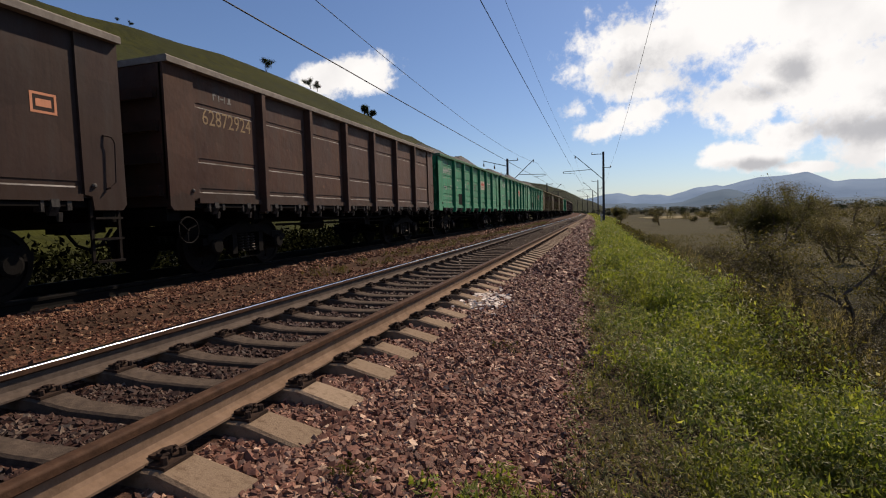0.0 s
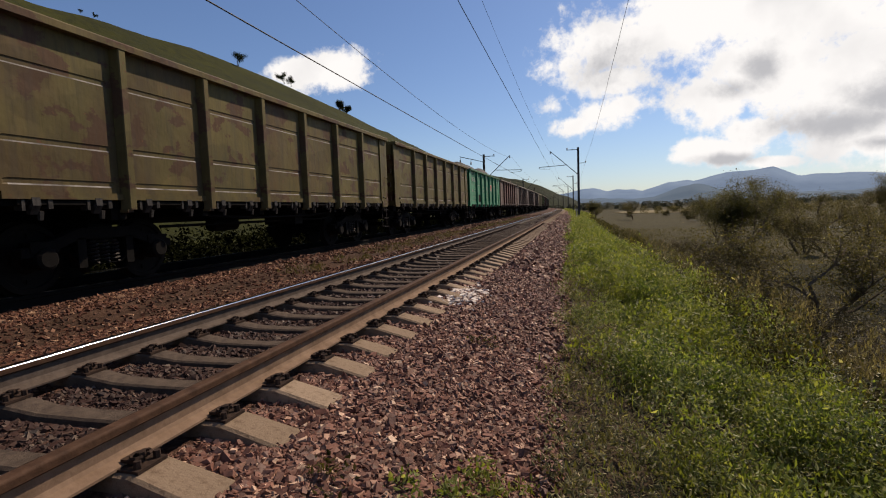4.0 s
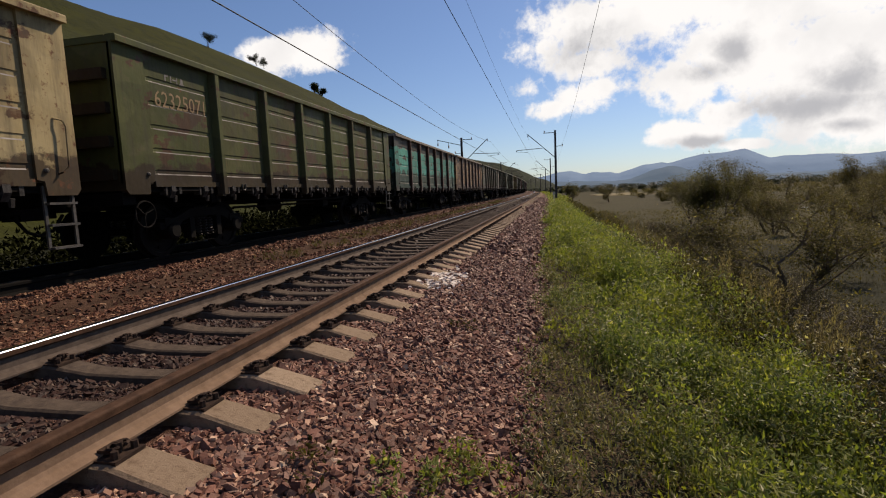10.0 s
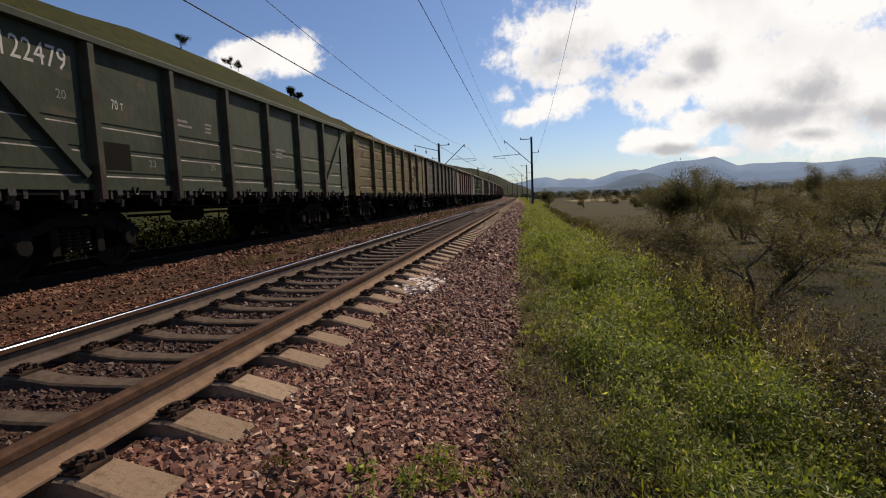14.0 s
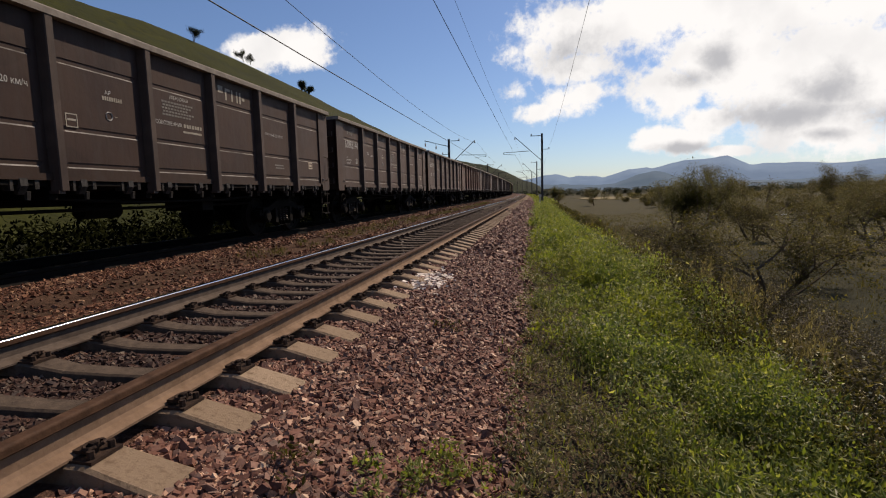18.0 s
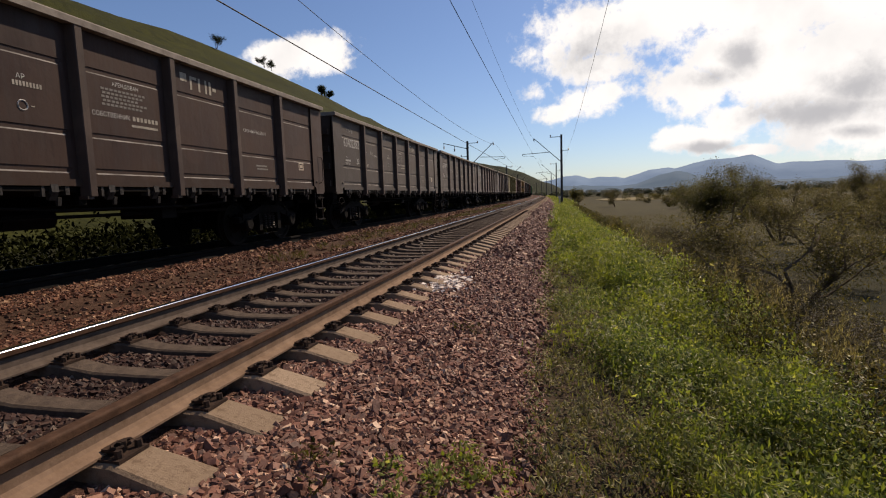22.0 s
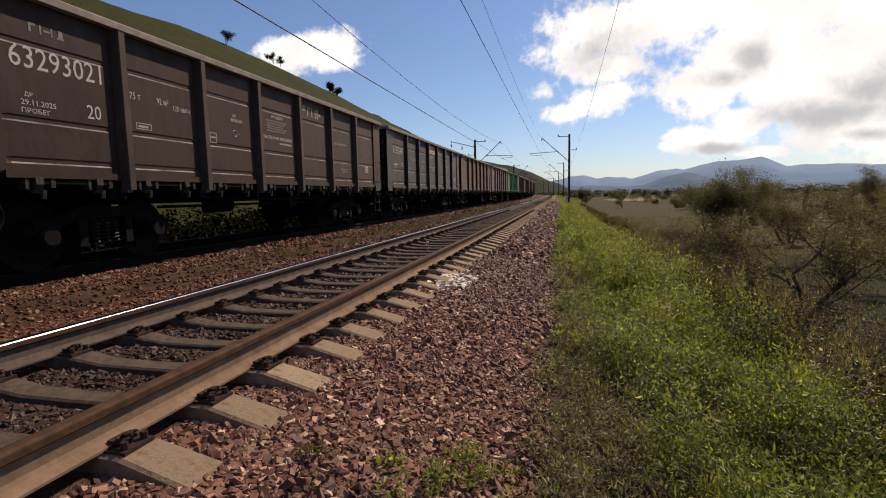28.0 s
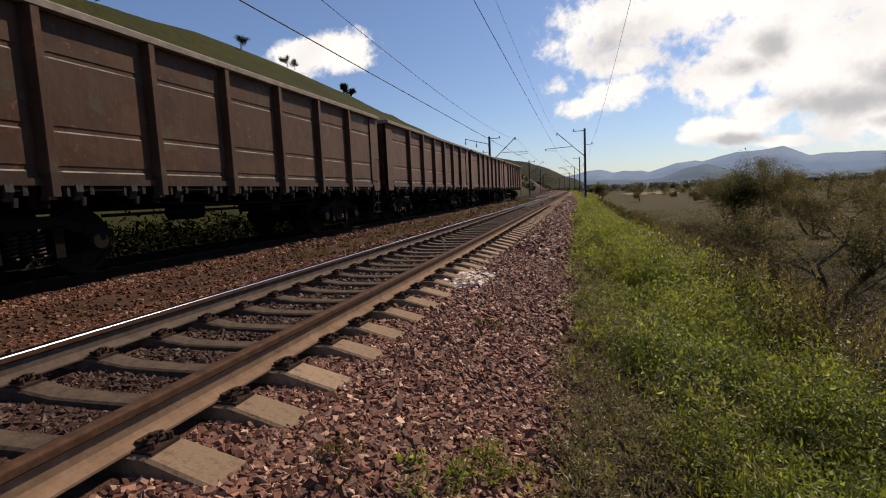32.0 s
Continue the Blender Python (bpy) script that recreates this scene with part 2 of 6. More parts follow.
M_STONE_DUSTY = island_mat("dusty_crushed_stone", tuple((p, (0.62 * r, 0.55 * g, 0.47 * b)) for p, (r, g, b) in STONES), 0.7, gloss=0.12)
M_STONE_OBJ = (lambda m: m.end(m.mix(1.0, m.ramp(m.chance(), *STONES), m.mix(m.span(m.noise(25, 3), 0.3, 0.7), (0.7, 0.7, 0.7), (1.15, 1.12, 1.1)), "MULTIPLY"), 0.6, m.noise(50, 3), 0.5, 0.006))(Mat("crushed_stone_single", 0.6))


def ground_mat(name, a, b, c, scale, fine, bump=0.6, dist=0.03, rough=0.95):
    m = Mat(name, rough)
    col = m.mix(m.span(m.noise(scale, 5, 0.6), 0.35, 0.65), a, b)
    col = m.mix(m.span(m.noise(fine, 4, 0.65), 0.45, 0.75), col, c)
    return m.end(col, rough, m.noise(fine * 1.5, 4, 0.7), bump, dist)


M_BALLAST = ground_mat("ballast_bed", (0.060, 0.032, 0.024), (0.10, 0.054, 0.040), (0.18, 0.105, 0.078), 0.8, 22, 1.0, 0.05)
M_EARTH = ground_mat("oily_earth", (0.030, 0.017, 0.011), (0.055, 0.03, 0.02), (0.08, 0.047, 0.032), 1.2, 14, 0.8, 0.03)
M_VERGE = ground_mat("verge_soil", (0.034, 0.024, 0.015), (0.050, 0.036, 0.021), (0.066, 0.045, 0.031), 0.9, 9, 0.8, 0.05)
M_FIELD = ground_mat("field_grass", (0.034, 0.029, 0.010), (0.048, 0.040, 0.014), (0.027, 0.026, 0.009), 0.06, 1.1, 0.8, 0.15)
# Dark olive meadow; behind the train this colour stands in for shade.
M_MEADOW = ground_mat("dark_meadow", (0.0115, 0.0120, 0.0030), (0.018, 0.0165, 0.0042), (0.009, 0.0105, 0.0026), 0.09, 1.3, 0.8, 0.12)
M_HILL = ground_mat("hill_grass", (0.017, 0.0195, 0.002), (0.031, 0.033, 0.003), (0.009, 0.0105, 0.002), 0.03, 0.30, 0.8, 0.5)
M_SPUR = ground_mat("spur_woods", (0.010, 0.014, 0.006), (0.017, 0.022, 0.008), (0.007, 0.010, 0.005), 0.02, 0.12, 0.9, 2.0)
# Dust tan, lightened too for the sunlit flange and bounce light on the web.
M_RAIL_FOOT = plain("rail_foot_dust_and_light", (0.115, 0.074, 0.048), (0.19, 0.128, 0.088), 9, 0.85, 0.0)
M_RAIL_FOOT_OILY = plain("rail_foot_oily_dust", (0.05, 0.037, 0.029), (0.10, 0.077, 0.062), 9, 0.8, 0.0)
M_RAIL_SIDE = plain("rail_rust", (0.034, 0.018, 0.011), (0.075, 0.041, 0.025), 12, 0.75, 0.0)
M_RAIL_TOP = plain("rail_polished_steel", (0.62, 0.60, 0.58), (0.75, 0.73, 0.70), 6, 0.15, 1.0, 0.02)
M_CONCRETE = (lambda m: m.end(m.mix(m.span(m.math("ABSOLUTE", m.sep(0)), 0.62, 0.92, 0.94, 0.0), m.mix(m.span(m.noise(20, 5, 0.7), 0.5, 0.75), m.mix(m.chance(), (0.18, 0.130, 0.088), (0.25, 0.185, 0.128)), (0.10, 0.066, 0.042)), m.mix(m.span(m.noise(9, 5, 0.7), 0.4, 0.65), (0.042, 0.032, 0.026), (0.085, 0.064, 0.049))), 0.9, m.noise(45, 5, 0.7), 0.7, 0.010))(Mat("sleeper_concrete"))
M_IRON = plain("dark_iron", (0.006, 0.005, 0.0045), (0.014, 0.010, 0.008), 14, 0.7, 0.2)
M_FASTEN = plain("fastening_rust", (0.020, 0.013, 0.010), (0.05, 0.031, 0.022), 20, 0.8, 0.0)
# Both steels: soot and the shade beneath the wagons are put into the colour.
M_BLACK = plain("near_black_steel", (0.003, 0.0027, 0.0025), (0.006, 0.005, 0.0045), 6, 0.9)
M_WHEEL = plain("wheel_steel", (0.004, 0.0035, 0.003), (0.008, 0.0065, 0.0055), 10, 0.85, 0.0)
M_SPRING = plain("spring_steel", (0.018, 0.016, 0.015), (0.034, 0.030, 0.027), 18, 0.5, 0.4)
M_LATCH = plain("rubbed_latch_steel", (0.012, 0.011, 0.010), (0.055, 0.050, 0.046), 22, 0.5)
M_LEDGE = plain("ledge_dust", (0.05, 0.044, 0.040), (0.27, 0.25, 0.23), 2.5, 0.9)
M_WORN = plain("worn_steel", (0.05, 0.046, 0.042), (0.10, 0.093, 0.086), 18, 0.5, 0.3)
M_COAL = island_mat("coal", ((0.0, (0.012, 0.012, 0.013)), (0.8, (0.03, 0.03, 0.031)), (1.0, (0.06, 0.06, 0.06))), 0.7)
M_WHITE = plain("stencil_white", (0.42, 0.41, 0.39), (0.32, 0.31, 0.29), 30, 0.7)
M_EMBLEM = plain("emblem_cream", (0.34, 0.31, 0.26), (0.20, 0.18, 0.15), 9, 0.75)
M_FADED = plain("stencil_faded", (0.20, 0.19, 0.175), (0.12, 0.11, 0.10), 14, 0.75)
M_YELLOWED = plain("stencil_yellowed", (0.27, 0.195, 0.11), (0.17, 0.12, 0.075), 14, 0.75)
M_CREAM = plain("placard_cream", (0.45, 0.38, 0.30), (0.36, 0.30, 0.23), 6, 0.6)
M_ORANGE = plain("placard_orange", (0.55, 0.24, 0.14), (0.46, 0.20, 0.11), 10, 0.6)
M_RED = plain("logo_red", (0.42, 0.07, 0.05), (0.36, 0.06, 0.05), 10, 0.6)
M_MAST = plain("mast_concrete", (0.035, 0.035, 0.037), (0.06, 0.058, 0.057), 3, 0.85)
M_STEEL = plain("grey_steel", (0.04, 0.042, 0.045), (0.07, 0.07, 0.072), 8, 0.6, 0.3)
M_WIRE = plain("copper_wire", (0.03, 0.028, 0.026), (0.05, 0.045, 0.04), 8, 0.6, 0.3)
M_INSUL = plain("insulator", (0.10, 0.05, 0.035), (0.14, 0.07, 0.05), 8, 0.35)


def leaf_mat(name, stops, back=0.35, big=None, gloss=0.15, clump=0.0):
    m = Mat(name, 0.5)
    m.b.inputs["Specular IOR Level"].default_value = gloss
    col = m.ramp(m.island(), *stops)
    if big:
        col = m.mix(m.span(m.noise(big[0], 3, 0.6, None, 2.0), 0.40, 0.62), col, big[1])
    if clump:
        col = m.mix(1.0, col, m.mix(m.span(m.noise(clump, 2, 0.5, None, 7.0), 0.36, 0.62), (0.76, 0.74, 0.78), (1.25, 1.24, 1.15)), "MULTIPLY")
    m.end(col, 0.5)
    tr = m.t.nodes.new("ShaderNodeBsdfTranslucent")
    m.put(m.mix(1.0, col, (1.5, 1.6, 0.7), "MULTIPLY"), tr.inputs[0])
    mx = m.t.nodes.new("ShaderNodeMixShader")
    mx.inputs[0].default_value = back
    m.put(m.b.outputs[0], mx.inputs[1])
    m.put(tr.outputs[0], mx.inputs[2])
    m.put(mx.outputs[0], m.t.nodes["Material Output"].inputs[0])
    return m.m


M_WEED = leaf_mat("weed_leaves", ((0.0, (0.050, 0.067, 0.015)), (0.5, (0.113, 0.145, 0.031)), (0.85, (0.196, 0.216, 0.062)), (1.0, (0.38, 0.35, 0.16))), 0.45, (0.8, (0.155, 0.165, 0.030)), 0.24, 1.9)
M_DRYGRASS = leaf_mat("dry_grass", ((0.0, (0.05, 0.04, 0.015)), (0.6, (0.085, 0.07, 0.028)), (1.0, (0.15, 0.125, 0.06))), 0.3)
M_SHRUB = leaf_mat("shrub_leaves", ((0.0, (0.024, 0.023, 0.008)), (0.6, (0.052, 0.046, 0.015)), (0.9, (0.078, 0.060, 0.021)), (1.0, (0.11, 0.088, 0.038))), 0.5, None, 0.06)
M_FIELDTREE = leaf_mat("field_tree_leaves", ((0.0, (0.036, 0.031, 0.015)), (0.6, (0.066, 0.055, 0.026)), (0.9, (0.095, 0.076, 0.036)), (0.97, (0.14, 0.112, 0.06)), (1.0, (0.30, 0.26, 0.18))), 0.5, None, 0.06)
M_TREE = leaf_mat("tree_leaves", ((0.0, (0.010, 0.015, 0.006)), (0.7, (0.019, 0.026, 0.009)), (1.0, (0.032, 0.036, 0.013))), 0.25)
M_BARK = plain("bark", (0.07, 0.052, 0.038), (0.12, 0.09, 0.065), 10, 0.95)
M_FLOWER = plain("pale_flowers", (0.55, 0.50, 0.30), (0.45, 0.40, 0.22), 10, 0.8)

# ---- mesh helpers ----


def part(name, bm, material, parent=None, label="", smooth=False):
    me = bpy.data.meshes.new(name)
    bm.to_mesh(me)
    bm.free()
    for mt in material if isinstance(material, (list, tuple)) else (material,):
        me.materials.append(mt)
    if smooth:
        me.polygons.foreach_set("use_smooth", [True] * len(me.polygons))
    ob = new(name, me)
    ob.parent = parent
    return tagged(ob, label)


def box(bm, x0, x1, y0, y1, z0, z1, mat=0):
    """A box between two corners."""
    v = [bm.verts.new((x, y, z)) for x in (x0, x1) for y in (y0, y1) for z in (z0, z1)]
    for q in ((0, 1, 3, 2), (4, 6, 7, 5), (0, 4, 5, 1), (2, 3, 7, 6), (0, 2, 6, 4), (1, 5, 7, 3)):
        bm.faces.new([v[i] for i in q]).material_index = mat
    return v


def prism(bm, outline, a, b, axis="y", mat=0, caps=True):
    """An outline of two coordinates pulled along an axis from a to b."""
    def at(p, s):
        return (p[0], s, p[1]) if axis == "y" else (s, p[0], p[1]) if axis == "x" else (p[0], p[1], s)
    r0, r1 = [bm.verts.new(at(p, a)) for p in outline], [bm.verts.new(at(p, b)) for p in outline]
    n = len(outline)
    for i in range(n):
        bm.faces.new((r0[i], r0[(i + 1) % n], r1[(i + 1) % n], r1[i])).material_index = mat
    if caps:
        bm.faces.new(r0[::-1]).material_index = mat
        bm.faces.new(r1).material_index = mat


def tube(bm, pts, radius, sides=6, mat=0, close=False):
    """A round bar through points; radius: one number or one for each point."""
    pts = [Vector(p) for p in pts]
    n, rings = len(pts), []
    for i, p in enumerate(pts):
        d = (pts[(i + 1) % n if close else min(i + 1, n - 1)] - pts[(i - 1) % n if close else max(i - 1, 0)]).normalized()
        u = d.cross(Vector((0, 0, 1)) if abs(d.z) < 0.9 else Vector((1, 0, 0))).normalized()
        w = d.cross(u)
        r = radius[i] if isinstance(radius, (list, tuple)) else radius
        rings.append([bm.verts.new(p + r * (math.cos(k * math.tau / sides) * u + math.sin(k * math.tau / sides) * w)) for k in range(sides)])
    for i in range(n if close else n - 1):
        a, b = rings[i], rings[(i + 1) % n]
        for k in range(sides):
            bm.faces.new((a[k], a[(k + 1) % sides], b[(k + 1) % sides], b[k])).material_index = mat
    if not close:
        bm.faces.new(rings[0][::-1]).material_index = mat
        bm.faces.new(rings[-1]).material_index = mat


def disc(bm, cx, cy, cz, profile, axis="x", sides=24, mat=0):
    """A turned body: profile rows of (along the axis, radius)."""
    rings = []
    for s, r in profile:
        ring = []
        for k in range(sides):
            c, d = r * math.cos(k * math.tau / sides), r * math.sin(k * math.tau / sides)
            ring.append(bm.verts.new((cx + s, cy + c, cz + d) if axis == "x" else (cx + c, cy + s, cz + d) if axis == "y" else (cx + c, cy + d, cz + s)))
        rings.append(ring)
    for a, b in zip(rings, rings[1:]):
        for k in range(sides):
            bm.faces.new((a[k], a[(k + 1) % sides], b[(k + 1) % sides], b[k])).material_index = mat
    bm.faces.new(rings[0][::-1]).material_index = mat
    bm.faces.new(rings[-1]).material_index = mat


def mesh_np(name, verts, faces, material, parent=None, smooth=False):
    """A mesh object from arrays of vertices and of faces with one number of corners."""
    me = bpy.data.meshes.new(name)
    k = faces.shape[1]
    me.vertices.add(len(verts))
    me.vertices.foreach_set("co", np.ascontiguousarray(verts, np.float32).ravel())
    me.loops.add(faces.size)
    me.loops.foreach_set("vertex_index", np.ascontiguousarray(faces, np.int32).ravel())
    me.polygons.add(len(faces))
    me.polygons.foreach_set("loop_start", np.arange(0, faces.size, k, dtype=np.int32))
    me.polygons.foreach_set("use_smooth", np.full(len(faces), smooth))
    me.update(calc_edges=True)
    for mt in material if isinstance(material, (list, tuple)) else (material,):
        me.materials.append(mt)
    ob = new(name, me)
    ob.parent = parent
    return ob


def scatter(protos, places, sizes, turns, pick):
    """Copies of small meshes (verts, faces) laid out as one pair of arrays. turns: rows of 3 x 3 matrices."""
    vs, fs, base = [], [], 0
    for i, (pv, pf) in enumerate(protos):
        sel = np.nonzero(pick == i)[0]
        if not len(sel):
            continue
        v = np.einsum("nij,kj->nki", turns[sel], pv) * sizes[sel][:, None, None] + places[sel][:, None, :]
        f = pf[None] + (np.arange(len(sel)) * len(pv))[:, None, None] + base
        vs.append(v.reshape(-1, 3))
        fs.append(f.reshape(-1, pf.shape[1]))
        base += len(sel) * len(pv)
    return np.concatenate(vs), np.concatenate(fs)


def spins(n, rng, tilt=math.pi):
    """n random turns; tilt: the most by which the upright leans."""
    a, b, c = rng.uniform(0, math.tau, n), rng.uniform(-tilt, tilt, n), rng.uniform(0, math.tau, n)
    def rz(t):
        z, o = np.zeros_like(t), np.ones_like(t)
        return np.stack([np.stack([np.cos(t), -np.sin(t), z], -1), np.stack([np.sin(t), np.cos(t), z], -1), np.stack([z, z, o], -1)], -2)
    z, o = np.zeros_like(b), np.ones_like(b)
    rx = np.stack([np.stack([o, z, z], -1), np.stack([z, np.cos(b), -np.sin(b)], -1), np.stack([z, np.sin(b), np.cos(b)], -1)], -2)
    return rz(a) @ rx @ rz(c)


# ---- the line of the track: straight, then a wide bend to the left ----
BEND_AT, BEND_R = 60.0, 3500.0


def bend(y):
    return -max(0.0, y - BEND_AT) ** 2 / (2 * BEND_R)


def bend_yaw(y):
    return math.degrees(math.atan(max(0.0, y - BEND_AT) / BEND_R))


RAIL_TOP, TRACK2 = 0.19, -4.96

# Bed under the train: its shade is put into this near-black colour.
M_SHADE_BED = ground_mat("shade_dark_ballast", (0.012, 0.010, 0.009), (0.022, 0.017, 0.014), (0.04, 0.03, 0.025), 1.0, 18, 0.9, 0.04)

# ---- ground: one sheet ----
PROFILE = [(-40, -0.2), (-9.5, -0.9), (-7.6, -0.35), (-6.6, -0.05), (-4.96, -0.04), (-4.3, 0.0), (-3.9, 0.015), (-3.4, -0.03), (-2.9, -0.12), (-2.4, -0.12), (-1.7, -0.06), (-1.2, -0.06), (0, -0.085), (0.85, -0.072), (1.25, -0.108),
           (1.65, -0.145), (2.2, -0.30), (2.75, -0.45), (3.4, -0.55), (4.4, -0.80), (5.0, -1.0), (5.5, -1.4), (7.0, -2.6), (9.0, -3.3), (14, -3.5), (40, -3.4)]


def hill(x, y):
    """The long grassy hill behind the railway and the wooded spur ahead."""
    foot = -34.0
    if x > foot:
        return 0.0
    crest = -150.0
    s = min(1.0, (foot - x) / (foot - crest))
    top = float(np.interp(y, [-300, 0, 119, 185, 215, 257, 329, 585, 800, 1000, 1300], [50, 65, 65.5, 72.2, 72.5, 72.5, 70.5, 62, 56, 42, 0]))
    z = top * (s if s < 0.9 else 0.9 + 0.1 * math.sin((s - 0.9) * 5 * math.pi))
    return z + s * 1.2 * noise.noise((x / 30, y / 30, 0))


def ground_z(x, y):
    xx = x - bend(y)
    z = float(np.interp(xx, [p[0] for p in PROFILE], [p[1] for p in PROFILE]))
    if xx > 2.9:
        z += min(1.0, (xx - 2.9)) * (0.10 * noise.noise((x * 0.9, y * 0.9, 3)) + 0.18 * noise.noise((x * 0.25, y * 0.25, 7)))
    elif xx < -9:
        z += 0.15 * noise.noise((x * 0.2, y * 0.2, 1))
    return z + hill(x, y)


def build_ground():
    xs = [-2400, -1200, -700, -450, -330] + list(range(-280, -30, 8)) + [-28, -20, -14, -11] + [p[0] for p in PROFILE[1:16]]
    xs += [1.9, 2.2, 2.5, 2.75, 3.0, 3.4, 3.9, 4.4, 4.9, 5.4, 6.2, 7.0, 8.0, 9.0, 11, 14, 20, 30, 45, 70, 120, 220, 400, 800, 1500, 2600]
    xs = sorted(set(xs))
    ys = [-400, -200, -100, -50, -25, -12, -6, -3] + [i * 1.0 for i in range(0, 40)] + [i * 4.0 for i in range(10, 40)] + [i * 20.0 for i in range(8, 40)] + [850, 950, 1100, 1300, 1500, 1900, 2600, 3600, 4600]
    verts = np.array([(x + bend(min(y, 900)), y, ground_z(x + bend(min(y, 900)), y) if y < 1600 else -3.0) for y in ys for x in xs])
    n = len(xs)
    faces = np.array([(j * n + i, j * n + i + 1, (j + 1) * n + i + 1, (j + 1) * n + i) for j in range(len(ys) - 1) for i in range(n - 1)])
    ob = mesh_np("ground", verts, faces, [M_BALLAST, M_EARTH, M_VERGE, M_FIELD, M_HILL, M_SHADE_BED, M_MEADOW], smooth=True)
    idx = []
    for j in range(len(ys) - 1):
        for i in range(n - 1):
            x = (xs[i] + xs[i + 1]) / 2
            # 5: strip under the train, coloured dark in place of shade
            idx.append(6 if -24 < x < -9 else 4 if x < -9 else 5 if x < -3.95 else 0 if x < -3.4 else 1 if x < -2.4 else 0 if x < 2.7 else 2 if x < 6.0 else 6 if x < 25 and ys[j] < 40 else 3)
    ob.data.polygons.foreach_set("material_index", idx)
    tagged(ob, "gravel railway bed, weedy verge and open fields under a hill", "ground", kind="structure")


build_ground()

# ---- distant mountains ----


def ridge_mesh(name, dist, pts, material, label, rough=0.004):
    """A far mountain range: rows of (sideways, upwards) over forwards for its crest."""
    bm = bmesh.new()
    us = np.linspace(pts[0][0], pts[-1][0], 260)
    vs = np.interp(us, [p[0] for p in pts], [p[1] for p in pts])
    lines = []
    for k, (s, h) in enumerate(((0.86, 0.0), (0.93, 0.55), (1.0, 1.0), (1.08, 0.0))):
        lines.append([bm.verts.new((u * dist * s, dist * s, -6 + dist * h * max(0.001, v + rough * 1.5 * noise.fractal((u * 14, k * 0.7, dist / 900), 1.0, 2.0, 5)))) for u, v in zip(us, vs)])
    for a, b in zip(lines, lines[1:]):
        for i in range(len(us) - 1):
            bm.faces.new((a[i], a[i + 1], b[i + 1], b[i]))
    ob = part(name, bm, material, smooth=True)
    return tagged(ob, label, "mountains", kind="structure")


# Distance haze is painted in: blue base colours that also glow faintly.
def haze_mat(name, a, b, glow):
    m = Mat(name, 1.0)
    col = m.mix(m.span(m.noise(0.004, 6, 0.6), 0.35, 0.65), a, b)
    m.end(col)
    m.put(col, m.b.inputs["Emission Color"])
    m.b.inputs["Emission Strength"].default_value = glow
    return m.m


M_FAR = haze_mat("far_mountains", (0.085, 0.130, 0.20), (0.112, 0.162, 0.235), 0.42)
M_MID = haze_mat("middle_mountains", (0.05, 0.08, 0.115), (0.065, 0.095, 0.13), 0.38)
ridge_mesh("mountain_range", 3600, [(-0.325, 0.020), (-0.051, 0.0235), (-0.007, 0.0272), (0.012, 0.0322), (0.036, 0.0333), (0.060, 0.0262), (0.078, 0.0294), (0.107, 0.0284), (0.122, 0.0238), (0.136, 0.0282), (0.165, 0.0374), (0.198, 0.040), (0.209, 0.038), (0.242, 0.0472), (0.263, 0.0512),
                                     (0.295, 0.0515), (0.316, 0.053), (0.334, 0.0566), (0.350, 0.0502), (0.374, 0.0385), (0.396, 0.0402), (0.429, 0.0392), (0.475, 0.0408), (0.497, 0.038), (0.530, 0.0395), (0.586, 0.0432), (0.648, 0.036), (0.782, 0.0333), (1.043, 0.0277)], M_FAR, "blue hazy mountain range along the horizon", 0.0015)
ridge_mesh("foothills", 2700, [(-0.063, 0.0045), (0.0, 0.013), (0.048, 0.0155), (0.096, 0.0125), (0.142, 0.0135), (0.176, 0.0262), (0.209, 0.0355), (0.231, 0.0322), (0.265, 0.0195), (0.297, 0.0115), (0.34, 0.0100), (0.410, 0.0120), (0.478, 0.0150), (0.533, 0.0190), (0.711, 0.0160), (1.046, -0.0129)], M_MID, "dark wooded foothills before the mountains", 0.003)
ridge_mesh("wooded_spur", 1250, [(-0.34, 0.02), (-0.26, 0.078), (-0.18, 0.076), (-0.126, 0.064), (-0.09, 0.055), (-0.06, 0.045), (-0.03, 0.031), (-0.005, 0.022), (0.03, 0.004)], M_SPUR, "dark green wooded spur of the hill ahead", 0.003)

# ---- railway tracks ----
HEAD = [(0.0225 + 0.014 * math.cos(a), -0.014 + 0.014 * math.sin(a)) for a in np.linspace(0, math.pi / 2, 5)]
FLANK = [(0.075, -0.18), (0.075, -0.168), (0.022, -0.148), (0.011, -0.13), (0.011, -0.058), (0.036, -0.042)]
RAIL_OUT = [(-0.075, -0.18)] + FLANK + HEAD + [(-a, b) for a, b in HEAD[::-1]] + [(-a, b) for a, b in FLANK[:0:-1]]


def rail_mesh(x, name, parent, label, bright, coats):
    """bright: the faces of the head, from its right side over the top to its left side, that are rubbed clean; coats: side, rubbed head and foot."""
    ys = [-60 + 4.0 * i for i in range(31)] + [64 + 10.0 * i for i in range(70)]
    bm = bmesh.new()
    rings = [[bm.verts.new((x + bend(y) + px, y, RAIL_TOP + pz)) for px, pz in RAIL_OUT] for y in ys]
    n = len(RAIL_OUT)
    for a, b in zip(rings, rings[1:]):
        for k in range(n):
            f = bm.faces.new((a[k], b[k], b[(k + 1) % n], a[(k + 1) % n]))
            f.material_index = 1 if k in bright else 2 if k in (1, 2, 3, 4, n - 3, n - 2, n - 1) else 0
            f.smooth = 7 <= k <= 15
    return part(name, bm, coats, parent, label)


